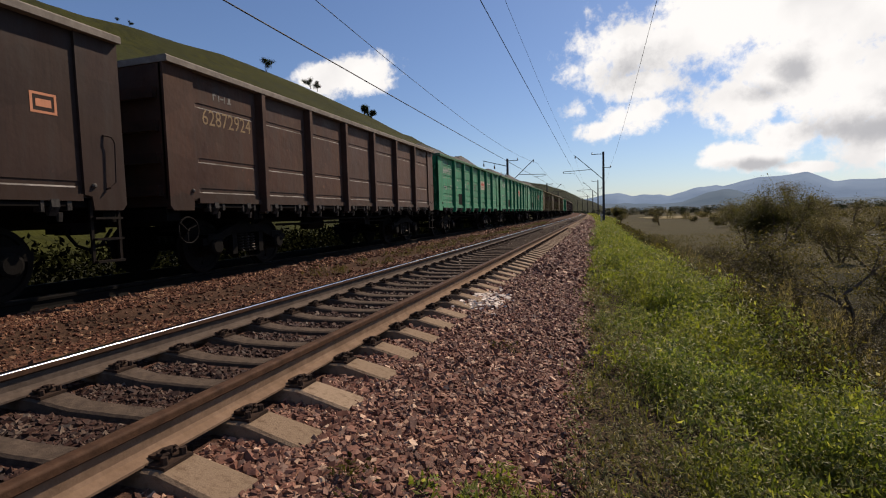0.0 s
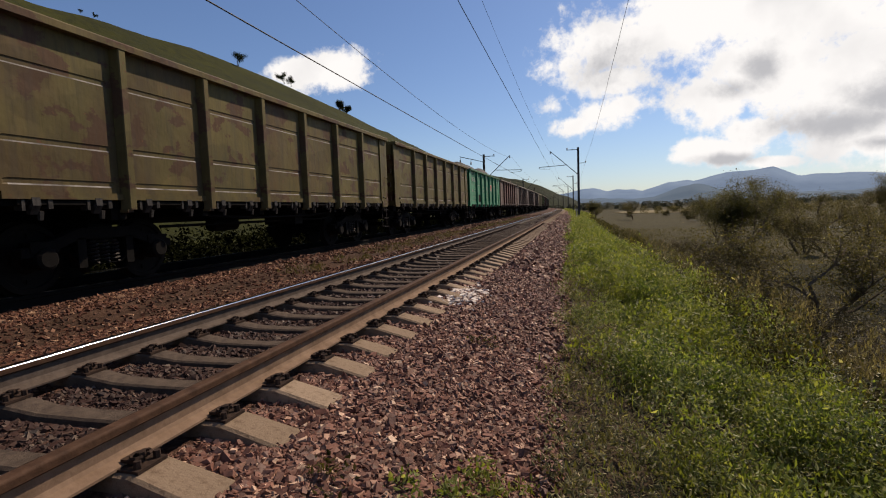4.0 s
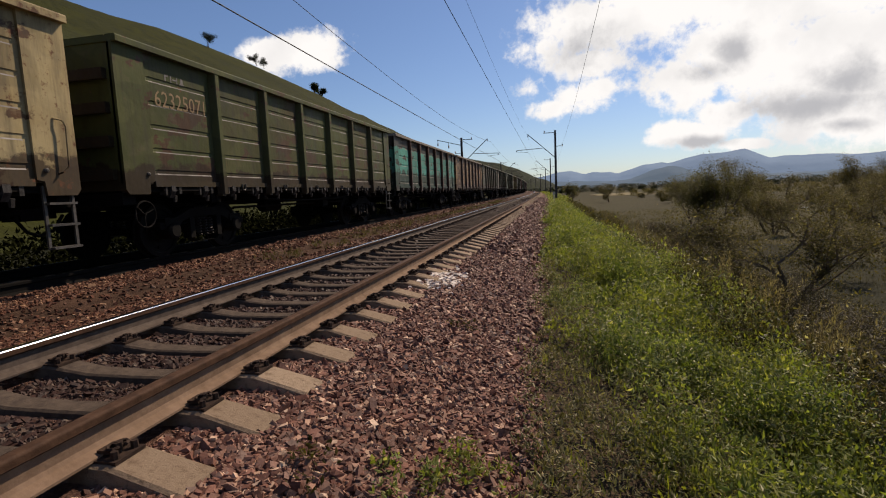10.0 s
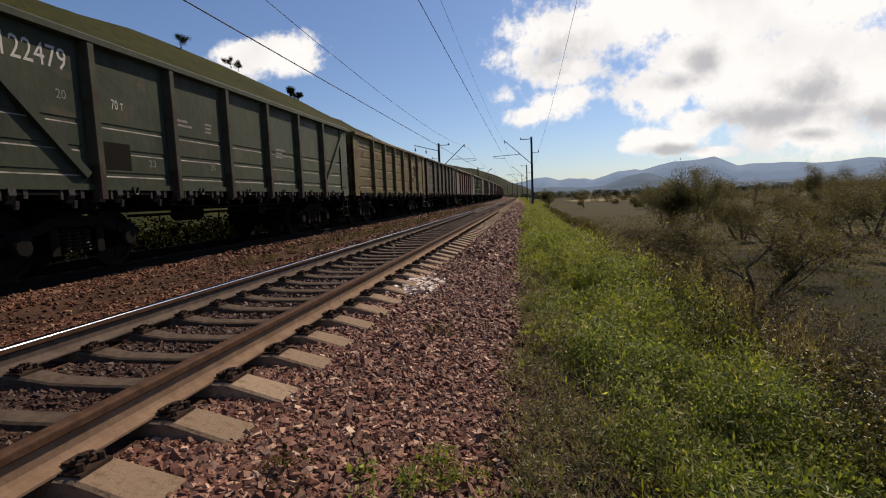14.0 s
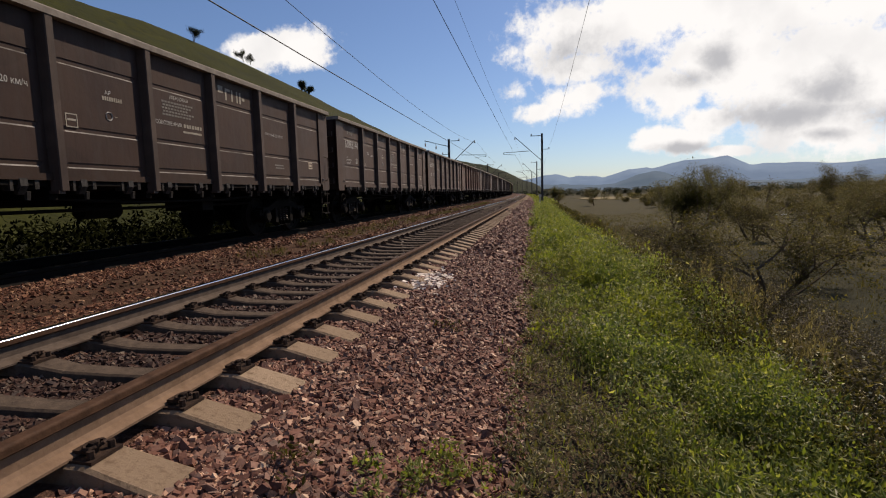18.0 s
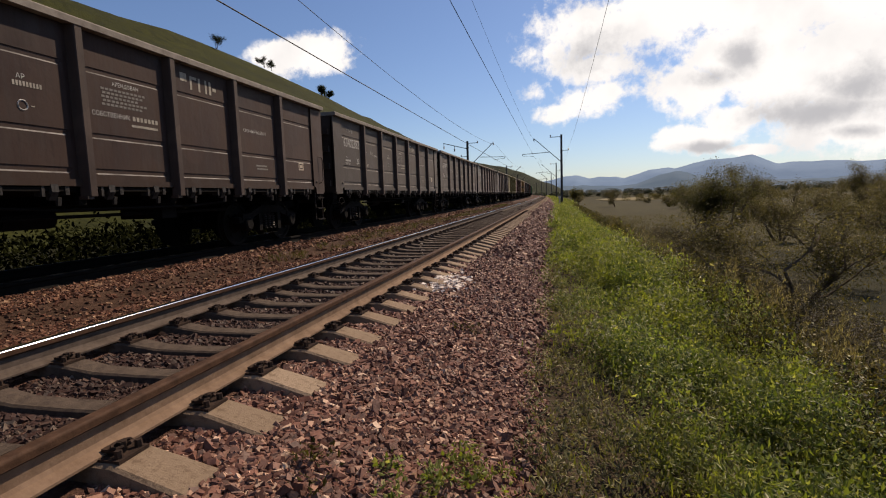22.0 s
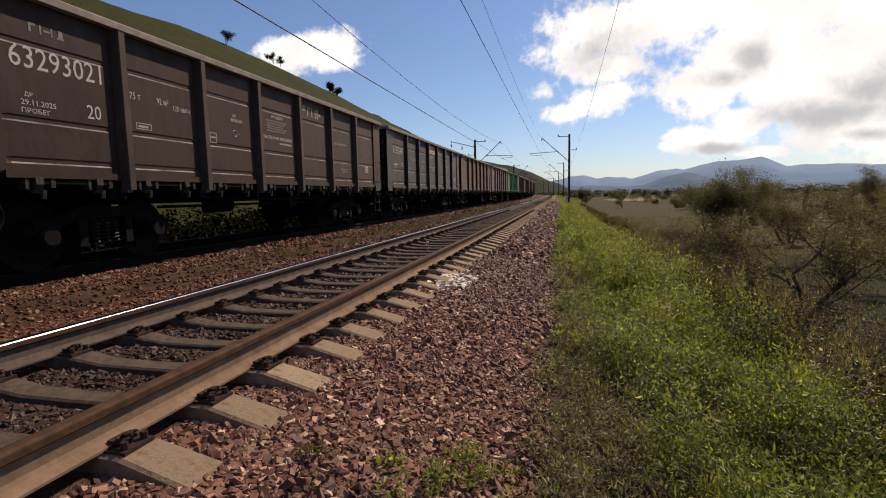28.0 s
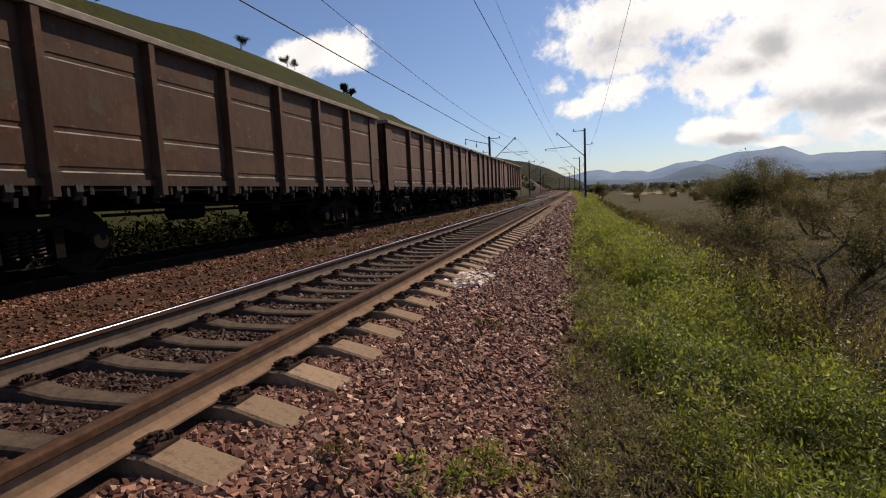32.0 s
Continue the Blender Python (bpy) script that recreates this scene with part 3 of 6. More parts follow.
def sleeper_mesh():
    """A concrete sleeper: high seats under the rails, a lower waist, sloping ends."""
    st = [(-1.36, -0.125, 0.116, 0.160), (-1.34, -0.085, 0.118, 0.160), (-0.97, 0.008, 0.106, 0.150), (-0.66, 0.008, 0.096, 0.148), (-0.36, -0.034, 0.084, 0.13), (0.0, -0.040, 0.080, 0.125)]
    st += [(-x, z, a, b) for x, z, a, b in st[-2::-1]]
    bm = bmesh.new()
    rings = [[bm.verts.new((x, -b, -0.22)), bm.verts.new((x, -a - 0.006, z - 0.012)), bm.verts.new((x, -a + 0.012, z)), bm.verts.new((x, a - 0.012, z)), bm.verts.new((x, a + 0.006, z - 0.012)), bm.verts.new((x, b, -0.22))] for x, z, a, b in st]
    for p, q in zip(rings, rings[1:]):
        for k in range(6):
            bm.faces.new((p[k], q[k], q[(k + 1) % 6], p[(k + 1) % 6]))
    bm.faces.new(rings[0][::-1])
    bm.faces.new(rings[-1])
    bmesh.ops.recalc_face_normals(bm, faces=bm.faces)
    return bm


def fastening_mesh(side):
    """Base plate edge, clip and two bolts with nuts on one side of a rail foot."""
    bm = bmesh.new()
    a, b = (0.07, 0.20) if side > 0 else (-0.20, -0.07)
    box(bm, a, b, -0.085, 0.085, 0.004, 0.020)
    mid = (a + b) / 2
    box(bm, min(mid, mid - side * 0.07), max(mid, mid - side * 0.07), -0.045, 0.045, 0.03, 0.046)
    disc(bm, mid, 0.0, 0.02, ((0, 0.012), (0.052, 0.012)), "z", 8)
    disc(bm, mid, 0.0, 0.046, ((0, 0.022), (0.024, 0.022)), "z", 6)
    disc(bm, mid + side * 0.035, 0.055, 0.02, ((0, 0.018), (0.035, 0.016)), "z", 6)
    disc(bm, mid + side * 0.035, -0.055, 0.02, ((0, 0.018), (0.035, 0.016)), "z", 6)
    pts = [(mid + side * 0.03 * math.cos(k), 0.05 * math.sin(k), 0.055) for k in np.linspace(0.3, 5.9, 9)]
    tube(bm, pts, 0.009, 5)
    return bm


def joined_copies(name, bm, places, material, parent):
    bm.verts.ensure_lookup_table()
    pv = np.array([v.co[:] for v in bm.verts])
    bmesh.ops.triangulate(bm, faces=bm.faces)
    pf = np.array([[v.index for v in f.verts] for f in bm.faces])
    bm.free()
    p = np.array(places)
    v, f = scatter([(pv, pf)], p, np.ones(len(p)), np.repeat(np.eye(3)[None], len(p), 0), np.zeros(len(p), int))
    ob = mesh_np(name, v, f, material, parent)
    return tagged(ob, kind="stuff")


SLEEPER_STEP, SLEEPER_FIRST = 0.560, 1.925
SKEW = random.Random(5)


def build_track(x0, label, single):
    track = tagged(new("railway_track"), label, "railway track")
    track.location = (x0, 0, 0)
    for s in (-1, 1):
        if not single:
            # dark coats imitate the shade that lies on these rails
            rail_mesh(s * 0.7975, "rail", track, "steel rail coloured near black for the shade under wagons", (11,), (M_BLACK, M_IRON, M_BLACK))
        elif s > 0:
            rail_mesh(s * 0.7975, "rail", track, "steel rail with rusty sides and dull running top", (12, 13), (M_RAIL_SIDE, M_RAIL_TOP, M_RAIL_FOOT))
        else:
            rail_mesh(s * 0.7975, "rail", track, "steel rail with a shining running top", (8, 9, 10, 11), (M_RAIL_SIDE, M_RAIL_TOP, M_RAIL_FOOT_OILY))
    ys = [SLEEPER_FIRST - 0.10 + SLEEPER_STEP * i for i in range(-12, 700)]
    if single:
        me = part("sleeper", sleeper_mesh(), M_CONCRETE, track)
        near, first = ys[:300], True
        fast = None
        for i, y in enumerate(near):
            ob = me if first else bpy.data.objects.new("sleeper", me.data)
            if not first:
                scene.collection.objects.link(ob)
                ob.parent = track
            first = False
            ob.matrix_basis = pose(bend(y) + SKEW.uniform(-0.012, 0.012), y + SKEW.uniform(-0.02, 0.02), SKEW.uniform(-0.008, 0.004) - (0.03 if y > 55 else 0.0), 0, 0, SKEW.uniform(-0.7, 0.7))
            if 6 < i < 70:
                for rx in (-0.7975, 0.7975):
                    for s in (-1, 1):
                        if fast is None or len(fast) < 2:
                            fast = fast or {}
                            if s not in fast:
                                f = part("fastening", fastening_mesh(s), M_FASTEN, ob)
                                fast[s] = f.data
                                f.location = (rx, 0, 0)
                                continue
                        f = new("fastening", fast[s])
                        f.parent = ob
                        f.location = (rx, 0, 0)
        joined_copies("sleeper_stretch", sleeper_mesh(), [(bend(y), y, -0.03) for y in ys[300:]], M_CONCRETE, track)
    else:
        joined_copies("sleeper_stretch", sleeper_mesh(), [(bend(y), y, 0) for y in ys], M_CONCRETE, track)
    return track


build_track(0.0, "empty track of concrete sleepers and rusty rails in red gravel", True)
build_track(TRACK2, "second railway track under the passing coal train", False)

# ---- overhead line ----
MAST_Y = [6.0 - 64, 6.0, 70.0, 134.0, 198.0, 262.0, 326.0, 390.0]


def lattice_arm(bm, a, b, r):
    tube(bm, [a, b], r, 6)


def build_mast(x, y, s, first=None):
    """A catenary mast; s: +1 where the track lies on its left side, -1 on its right."""
    ox = x + bend(y)
    root = tagged(new("catenary_mast"), "tall grey catenary mast with bracket arms beside the railway", "mast", "masts along the line")
    root.location = (ox, y, ground_z(ox, y))
    h = 9.3
    bm = bmesh.new()
    prism(bm, [(-0.16, -0.16), (0.16, -0.16), (0.16, 0.16), (-0.16, 0.16)], -0.6, h, "z")
    for v in bm.verts:
        if v.co.z > 5:
            v.co.x *= 0.8
            v.co.y *= 0.8
    part("pole", bm, M_MAST, root)
    bm = bmesh.new()
    lattice_arm(bm, (-0.1 * s, 0, 5.8), (-3.6 * s, 0, 9.0), 0.05)
    part("cantilever", bm, M_STEEL, root, "slanting steel cantilever tube")
    bm = bmesh.new()
    lattice_arm(bm, (-1.6 * s, 0, 7.08), (-5.1 * s, 0, 6.95), 0.04)
    tube(bm, [(-5.1 * s, 0, 6.95), (-5.05 * s, 0, 6.72)], 0.035, 6)
    tube(bm, [(-5.05 * s, 0, 6.74), (-4.3 * s, 0, 6.70), (-3.6 * s, 0, 6.62)], 0.022, 5)
    part("registration_arm", bm, M_STEEL, root)
    bm = bmesh.new()
    box(bm, min(-0.1 * s, -1.5 * s), max(-0.1 * s, -1.5 * s), -0.04, 0.04, 8.98, 9.06)
    part("cross_arm", bm, M_STEEL, root)
    bm = bmesh.new()
    box(bm, min(0.1 * s, 0.95 * s), max(0.1 * s, 0.95 * s), -0.03, 0.03, 7.20, 7.26)
    part("side_arm", bm, M_STEEL, root)
    if s < 0:
        bm = bmesh.new()
        tube(bm, [(0.1 * s, 0, 8.3), (3.4 * s, 0, 9.2)], 0.05, 6)
        part("feeder_arm", bm, M_STEEL, root, "outward feeder arm with hanging insulators")
        for px in (1.8, 3.3):
            bm = bmesh.new()
            tube(bm, [(px * s, 0, 8.27 + 0.27 * px), (px * s, 0, 7.95 + 0.27 * px)], 0.03, 5)
            disc(bm, px * s, 0, 7.52 + 0.27 * px, ((0, 0.05), (0.04, 0.12), (0.10, 0.06), (0.16, 0.12), (0.22, 0.06), (0.28, 0.12), (0.34, 0.06), (0.45, 0.03)), "z", 10)
            part("insulator", bm, M_INSUL, root, "brown ribbed insulator")
    for px, pz in ((-3.55 * s, 8.8), (0.9 * s, 7.40), (-1.4 * s, 9.2)):
        bm = bmesh.new()
        disc(bm, px, 0, pz - 0.2, ((0, 0.03), (0.05, 0.09), (0.08, 0.04), (0.14, 0.09), (0.18, 0.04), (0.24, 0.09), (0.3, 0.03)), "z", 10)
        part("insulator", bm, M_INSUL, root, "brown ribbed insulator")
    return root


for my in MAST_Y:
    if my > 20:
        build_mast(3.5, my, 1)
        build_mast(-9.05, my, -1)


def km_post(x, y):
    post = tagged(new("kilometre_post"), "small white concrete kilometre post on the verge", "post")
    post.location = (x + bend(y), y, ground_z(x + bend(y), y))
    bm = bmesh.new()
    prism(bm, [(-0.07, -0.07), (0.07, -0.07), (0.07, 0.07), (-0.07, 0.07)], -0.3, 1.25, "z")
    part("shaft", bm, M_WHITE, post)
    bm = bmesh.new()
    box(bm, -0.16, 0.16, -0.09, -0.07, 0.95, 1.25)
    part("plate", bm, M_WHITE, post)


km_post(3.15, 62.0)


def wire(name, label, x, z_mast, z_mid, r, stagger=0.0):
    bm = bmesh.new()
    pts = []
    for a, b in zip(MAST_Y, MAST_Y[1:]):
        for k in range(10):
            f = k / 10
            y = a + (b - a) * f
            i = MAST_Y.index(a)
            zig = stagger * (1 if i % 2 else -1) * (1 - 2 * f)
            pts.append((x + bend(y) + zig, y, z_mid + (z_mast - z_mid) * (2 * f - 1) ** 2))
    tube(bm, pts, r, 5)
    return tagged(part(name, bm, M_WIRE), label, "wire")


wire("contact_wire", "dark contact wire hung over the empty track", 0.0, 6.3, 6.25, 0.011, 0.2)
wire("messenger_wire", "thin messenger wire over the contact wire", 0.0, 8.2, 7.6, 0.006, 0.1)
wire("contact_wire", "dark contact wire hung over the train", TRACK2, 5.85, 5.8, 0.018, 0.2)
wire("messenger_wire", "thin messenger wire over the train", TRACK2, 7.8, 6.8, 0.011, 0.1)
wire("feeder_wire", "thin feeder wire on the field side of the masts", 4.4, 7.0, 6.4, 0.007)


# ---- coal wagons ----
LEN, PITCH, HALF, TOP = 13.15, 13.92, 1.57, 3.49
SHEET = 1.44           # outer face of the side sheets
POSTS = [2.30 + 1.721 * k for k in range(6)]
PLATE = 0.60


def panel_outline(lines, depth, height):
    """The side sheet's section, from bottom to top: (x, z) with pressed grooves at the given heights."""
    pts, z0, z1 = [], 1.33, 3.40
    for z in sorted(lines):
        pts += [(SHEET + 0.012, z - height / 2 - 0.035), (SHEET + 0.012 - depth, z - height / 2 + 0.012), (SHEET + 0.012 - depth, z + height / 2 - 0.02), (SHEET + 0.012, z + height / 2)]
    return [(SHEET + 0.012, z0)] + pts + [(SHEET + 0.012, z1)]


def panel_mesh(y0, y1, lines, depth=0.035, height=0.07):
    bm = bmesh.new()
    out = panel_outline(lines, depth, height)
    flat = [(SHEET + 0.012, z) for _, z in out]
    rows = []
    for y, o in ((y0, flat), (y0 + 0.05, flat), (y0 + 0.12, out), (y1 - 0.08, out), (y1 - 0.03, flat), (y1, flat)):
        rows.append([bm.verts.new((x, y, z)) for x, z in o])
    for j, (a, b) in enumerate(zip(rows, rows[1:])):
        for k in range(len(out) - 1):
            bm.faces.new((a[k], b[k], b[k + 1], a[k + 1])).material_index = 1 if j == 2 and k % 4 == 1 and k < len(out) - 2 else 0
    return bm


def emboss_mesh(y0, y1):
    """A sheet with three narrow raised ribs and two welded seams."""
    bm = bmesh.new()
    x = SHEET + 0.012
    zs, out = [1.33], [0.0]
    for z in (1.52, 1.76, 2.08, 2.36, 2.86):
        if z in (1.52, 2.08):
            zs, out = zs + [z - 0.02, z, z + 0.004, z + 0.02], out + [0, -0.012, -0.012, 0]
        else:
            zs, out = zs + [z - 0.09, z - 0.035, z + 0.035, z + 0.07], out + [0, 0.055, 0.055, 0]
    zs, out = zs + [3.40], out + [0.0]
    ysx = [(y0, 0), (y0 + 0.12, 0), (y0 + 0.22, 1), (y1 - 0.14, 1), (y1 - 0.05, 0), (y1, 0)]
    rows = [[bm.verts.new((x + b * w, y, z)) for z, b in zip(zs, out)] for y, w in ysx]
    for a, b in zip(rows, rows[1:]):
        for k in range(len(zs) - 1):
            bm.faces.new((a[k], b[k], b[k + 1], a[k + 1]))
    return bm


def text_mesh(body, width, height):
    """Letters as a mesh, as wide and high as asked, standing in the y-z plane and read from the +x side."""
    cu = bpy.data.curves.new("letters", "FONT")
    cu.body, cu.size, cu.resolution_u = body, 1.0, 2
    tmp = bpy.data.objects.new("letters", cu)
    scene.collection.objects.link(tmp)
    me = bpy.data.meshes.new_from_object(tmp.evaluated_get(bpy.context.evaluated_depsgraph_get()))
    bpy.data.objects.remove(tmp)
    co = np.empty(len(me.vertices) * 3)
    me.vertices.foreach_get("co", co)
    co = co.reshape(-1, 3)
    lo, hi = co.min(0), co.max(0)
    out = np.zeros_like(co)
    out[:, 1] = (co[:, 0] - lo[0]) / (hi[0] - lo[0]) * width
    out[:, 2] = (co[:, 1] - lo[1]) / max(1e-6, hi[1] - lo[1]) * height
    me.vertices.foreach_set("co", out.ravel())
    return me


FACE_X = SHEET + 0.012 + 0.004


def letters(name, body, y, z, width, height, material, parent, label=""):
    me = text_mesh(body, width, height)
    me.materials.clear()
    me.materials.append(material)
    ob = new(name, me)
    ob.parent = parent
    ob.location = (FACE_X, y, z)
    return tagged(ob, label)


def text_line(name, rows, material, parent, label="", x=FACE_X):
    """One line of unreadable small lettering as one mesh of thin bars."""
    bm = bmesh.new()
    for y, z, w, h in rows:
        box(bm, x - 0.003, x, y, y + w, z, z + h)
    return tagged(part(name, bm, material, parent), label, kind="stuff")


def bars(name, rows, material, parent, label="", x=FACE_X):
    """Thin painted bars: rows of (y, z, width, height)."""
    for y, z, w, h in rows:
        bm = bmesh.new()
        box(bm, x - 0.003, x, y, y + w, z, z + h)
        ob = part(name, bm, material, parent, label)
    return ob


def wheelset_mesh():
    """Two flanged wheels on an axle, turning about the x axis."""
    bm = bmesh.new()
    disc(bm, 0, 0, 0, ((-1.08, 0.065), (1.08, 0.065)), "x", 12)
    for s in (-1, 1):
        prof = ((0.70, 0.10), (0.715, 0.505), (0.745, 0.505), (0.755, 0.475), (0.845, 0.47), (0.85, 0.40), (0.82, 0.385), (0.80, 0.20), (0.86, 0.16), (0.87, 0.08))
        disc(bm, 0, 0, 0, [(s * a, r) for a, r in prof][::s], "x", 28)
        for k in range(4):
            a = k * math.tau / 4
            box(bm, min(s * 0.82, s * 0.845), max(s * 0.82, s * 0.845), math.cos(a) * 0.3 - 0.03, math.cos(a) * 0.3 + 0.03, math.sin(a) * 0.3 - 0.03, math.sin(a) * 0.3 + 0.03)
    return bm


def side_frame_mesh():
    """A cast bogie side frame with two axle boxes and a window for the springs."""
    bm = bmesh.new()
    x0, x1 = 0.95, 1.12
    for outline in ([(-1.22, 0.62), (-0.95, 0.66), (-0.4, 0.86), (0.4, 0.86), (0.95, 0.66), (1.22, 0.62), (1.22, 0.50), (0.95, 0.52), (0.42, 0.70), (-0.42, 0.70), (-0.95, 0.52), (-1.22, 0.50)],):
        n = len(outline)
        r0, r1 = [bm.verts.new((x0, y, z)) for y, z in outline], [bm.verts.new((x1, y, z)) for y, z in outline]
        for i in range(n):
            bm.faces.new((r0[i], r0[(i + 1) % n], r1[(i + 1) % n], r1[i]))
        for i in range(n // 2 - 1):
            bm.faces.new((r1[i], r1[i + 1], r1[n - 2 - i], r1[n - 1 - i]))
            bm.faces.new((r0[i + 1], r0[i], r0[n - 1 - i], r0[n - 2 - i]))
    prism(bm, [(-0.62, 0.56), (-0.30, 0.22), (0.30, 0.22), (0.62, 0.56), (0.52, 0.60), (0.24, 0.33), (-0.24, 0.33), (-0.52, 0.60)], x0, x1, "x", caps=False)
    box(bm, x0, x1, -0.46, -0.33, 0.30, 0.72)
    box(bm, x0, x1, 0.33, 0.46, 0.30, 0.72)
    for s in (-0.925, 0.925):
        disc(bm, 0.93, s, 0.475, ((0, 0.15), (0.24, 0.15), (0.27, 0.11)), "x", 14)
        box(bm, x0 - 0.02, x1 + 0.02, s - 0.19, s + 0.19, 0.56, 0.70)
    bmesh.ops.recalc_face_normals(bm, faces=bm.faces)
    return bm


def spring_mesh():
    bm = bmesh.new()
    for y in (-0.17, 0.0, 0.17):
        pts = [(1.04 + 0.07 * math.cos(a), y + 0.07 * math.sin(a), 0.34 + 0.32 * a / (math.tau * 6)) for a in np.linspace(0, math.tau * 6, 60)]
        tube(bm, pts, 0.016, 4)
    return bm


WHEELS = []
CACHE = {}


def shared(name, key, make, material, parent, label="", smooth=False):
    """A part whose mesh is made once and then shared by all wagons; the material sits on the object."""
    if key not in CACHE:
        ob = part(name, make(), material, parent, label, smooth)
        CACHE[key] = ob.data
    else:
        ob = new(name, CACHE[key])
        ob.parent = parent
        tagged(ob, label)
    ob.material_slots[0].link = "OBJECT"
    ob.material_slots[0].material = material[0] if isinstance(material, tuple) else material
    return ob


def m_box(*boxes):
    def make():
        bm = bmesh.new()
        for b in boxes:
            box(bm, *b)
        return bm
    return make


def m_post():
    bm = bmesh.new()
    prism(bm, [(SHEET, -0.06), (SHEET + 0.016, -0.055), (HALF - 0.012, -0.022), (HALF, -0.008), (HALF, 0.095), (HALF - 0.012, 0.105), (SHEET + 0.016, 0.125), (SHEET, 0.125)], 1.10, 3.385, "z")
    box(bm, SHEET - 0.06, HALF - 0.02, -0.05, 0.05, 1.06, 1.102)
    return bm


def m_plate(flip):
    def make():
        bm = bmesh.new()
        o = [(0.0, 3.385), (PLATE, 3.385), (PLATE, 1.32), (PLATE - 0.10, 1.30), (PLATE - 0.12, 1.12), (0.06, 1.12), (0.0, 1.20)]
        if flip:
            o = [(LEN - y, z) for y, z in o][::-1]
        prism(bm, o, SHEET + 0.005, SHEET + 0.05, "x")
        bmesh.ops.recalc_face_normals(bm, faces=bm.faces)
        return bm
    return make


def m_rim():
    bm = bmesh.new()
    for s in (-1, 1):
        a, b = sorted((s * (HALF - 0.19), s * (HALF + 0.01)))
        prism(bm, [(a, 3.385), (b, 3.385), (b, TOP - 0.02), (b - 0.02, TOP), (a + 0.02, TOP), (a, TOP - 0.02)], 0.0, LEN)
    for y in (0.0, LEN - 0.13):
        box(bm, -HALF + 0.19, HALF - 0.19, y, y + 0.13, 3.385, TOP - 0.004)
    return bm


def m_end(y0, y1, out):
    def make():
        bm = bmesh.new()
        box(bm, -SHEET, SHEET, y0, y1, 1.15, 3.385)
        return bm
    return make


def m_side_slab(s):
    def make():
        bm = bmesh.new()
        a, b = sorted((s * (SHEET - 0.05), s * SHEET))
        box(bm, a, b, 0.02, LEN - 0.02, 1.28, 3.387)
        a, b = sorted((s * (SHEET - 0.10), s * (SHEET + 0.045)))
        box(bm, a, b, PLATE + 0.02, LEN - PLATE - 0.02, 1.24, 1.33)
        return bm
    return make


def m_frame():
    bm = bmesh.new()
    box(bm, -0.30, 0.30, -0.1, LEN + 0.1, 0.88, 1.20)
    box(bm, -1.40, 1.40, 0.05, LEN - 0.05, 1.16, 1.24)
    for y in [0.15, 2.25, LEN - 2.25, LEN - 0.15]:
        box(bm, -1.38, 1.38, y - 0.13, y + 0.13, 0.96, 1.18)
    for k in range(6):
        box(bm, -1.40, 1.40, POSTS[k] - 0.06, POSTS[k] + 0.06, 0.98, 1.18)
    for k in range(7):
        y = 1.4 + 1.721 * k
        for s in (-1, 1):
            prism(bm, [(s * 0.3, 1.15), (s * 1.46, 1.22), (s * 1.46, 1.17), (s * 0.3, 1.08)], y - 0.6, y + 0.6)
    disc(bm, 0.55, 5.2, 0.80, ((0, 0.14), (0.75, 0.14)), "y", 12)
    box(bm, 0.35, 1.2, 7.4, 7.75, 0.72, 1.0)
    tube(bm, [(0.9, 3.5, 0.82), (0.9, 9.6, 0.82)], 0.03, 6)
    tube(bm, [(1.25, 4.0, 1.0), (1.3, 5.5, 0.92), (1.3, 8.0, 0.92), (1.25, 9.3, 1.0)], 0.02, 5)
    bmesh.ops.recalc_face_normals(bm, faces=bm.faces)
    return bm


def m_latch():
    """A hatch latch: a bracket under the sill with a hook."""
    bm = bmesh.new()
    prism(bm, [(1.36, 1.24), (1.49, 1.26), (1.50, 1.16), (1.43, 1.05), (1.39, 1.06)], -0.05, 0.05)
    prism(bm, [(1.40, 1.10), (1.47, 1.09), (1.45, 0.98), (1.42, 0.98)], 0.05, 0.10)
    box(bm, 1.34, 1.47, -0.16, -0.12, 1.10, 1.26)
    box(bm, 1.34, 1.47, 0.16, 0.22, 1.12, 1.26)
    bmesh.ops.recalc_face_normals(bm, faces=bm.faces)
    return bm


def m_coal(seed, heap):
    def make():
        bm = bmesh.new()
        nx, ny = 12, 64
        grid = []
        for j in range(ny + 1):
            y = 0.14 + (LEN - 0.28) * j / ny
            row = []
            for i in range(nx + 1):
                x = -1.38 + 2.76 * i / nx
                ey = min(1.0, min(y, LEN - y) / 1.6)
                hump = (1 - (abs(x) / 1.38) ** 1.7) * ey
                z = 3.10 + 0.12 * heap + hump * (0.40 + 0.46 * heap + 0.16 * math.sin(y * 0.95 + seed) + 0.10 * math.sin(y * 2.3 + seed * 2)) + 0.07 * noise.noise((x * 3, y * 3, seed)) + 0.04 * noise.noise((x * 9, y * 9, seed))
                row.append(bm.verts.new((x, y, z)))
            grid.append(row)
        for a, b in zip(grid, grid[1:]):
            for i in range(nx):
                bm.faces.new((a[i], a[i + 1], b[i + 1], b[i]))
        return bm
    return make


def m_coupler(y, s):
    def make():
        bm = bmesh.new()
        a, b = sorted((y, y + s * 0.22))
        box(bm, -0.13, 0.13, a, b, 0.80, 1.05)
        a, b = sorted((y + s * 0.18, y + s * 0.385))
        box(bm, -0.20, 0.16, a, b, 0.78, 1.10)
        tube(bm, [(0.25, y, 0.85), (0.25, y + s * 0.18, 0.62), (0.22, y + s * 0.38, 0.55)], 0.025, 6)
        return bm
    return make


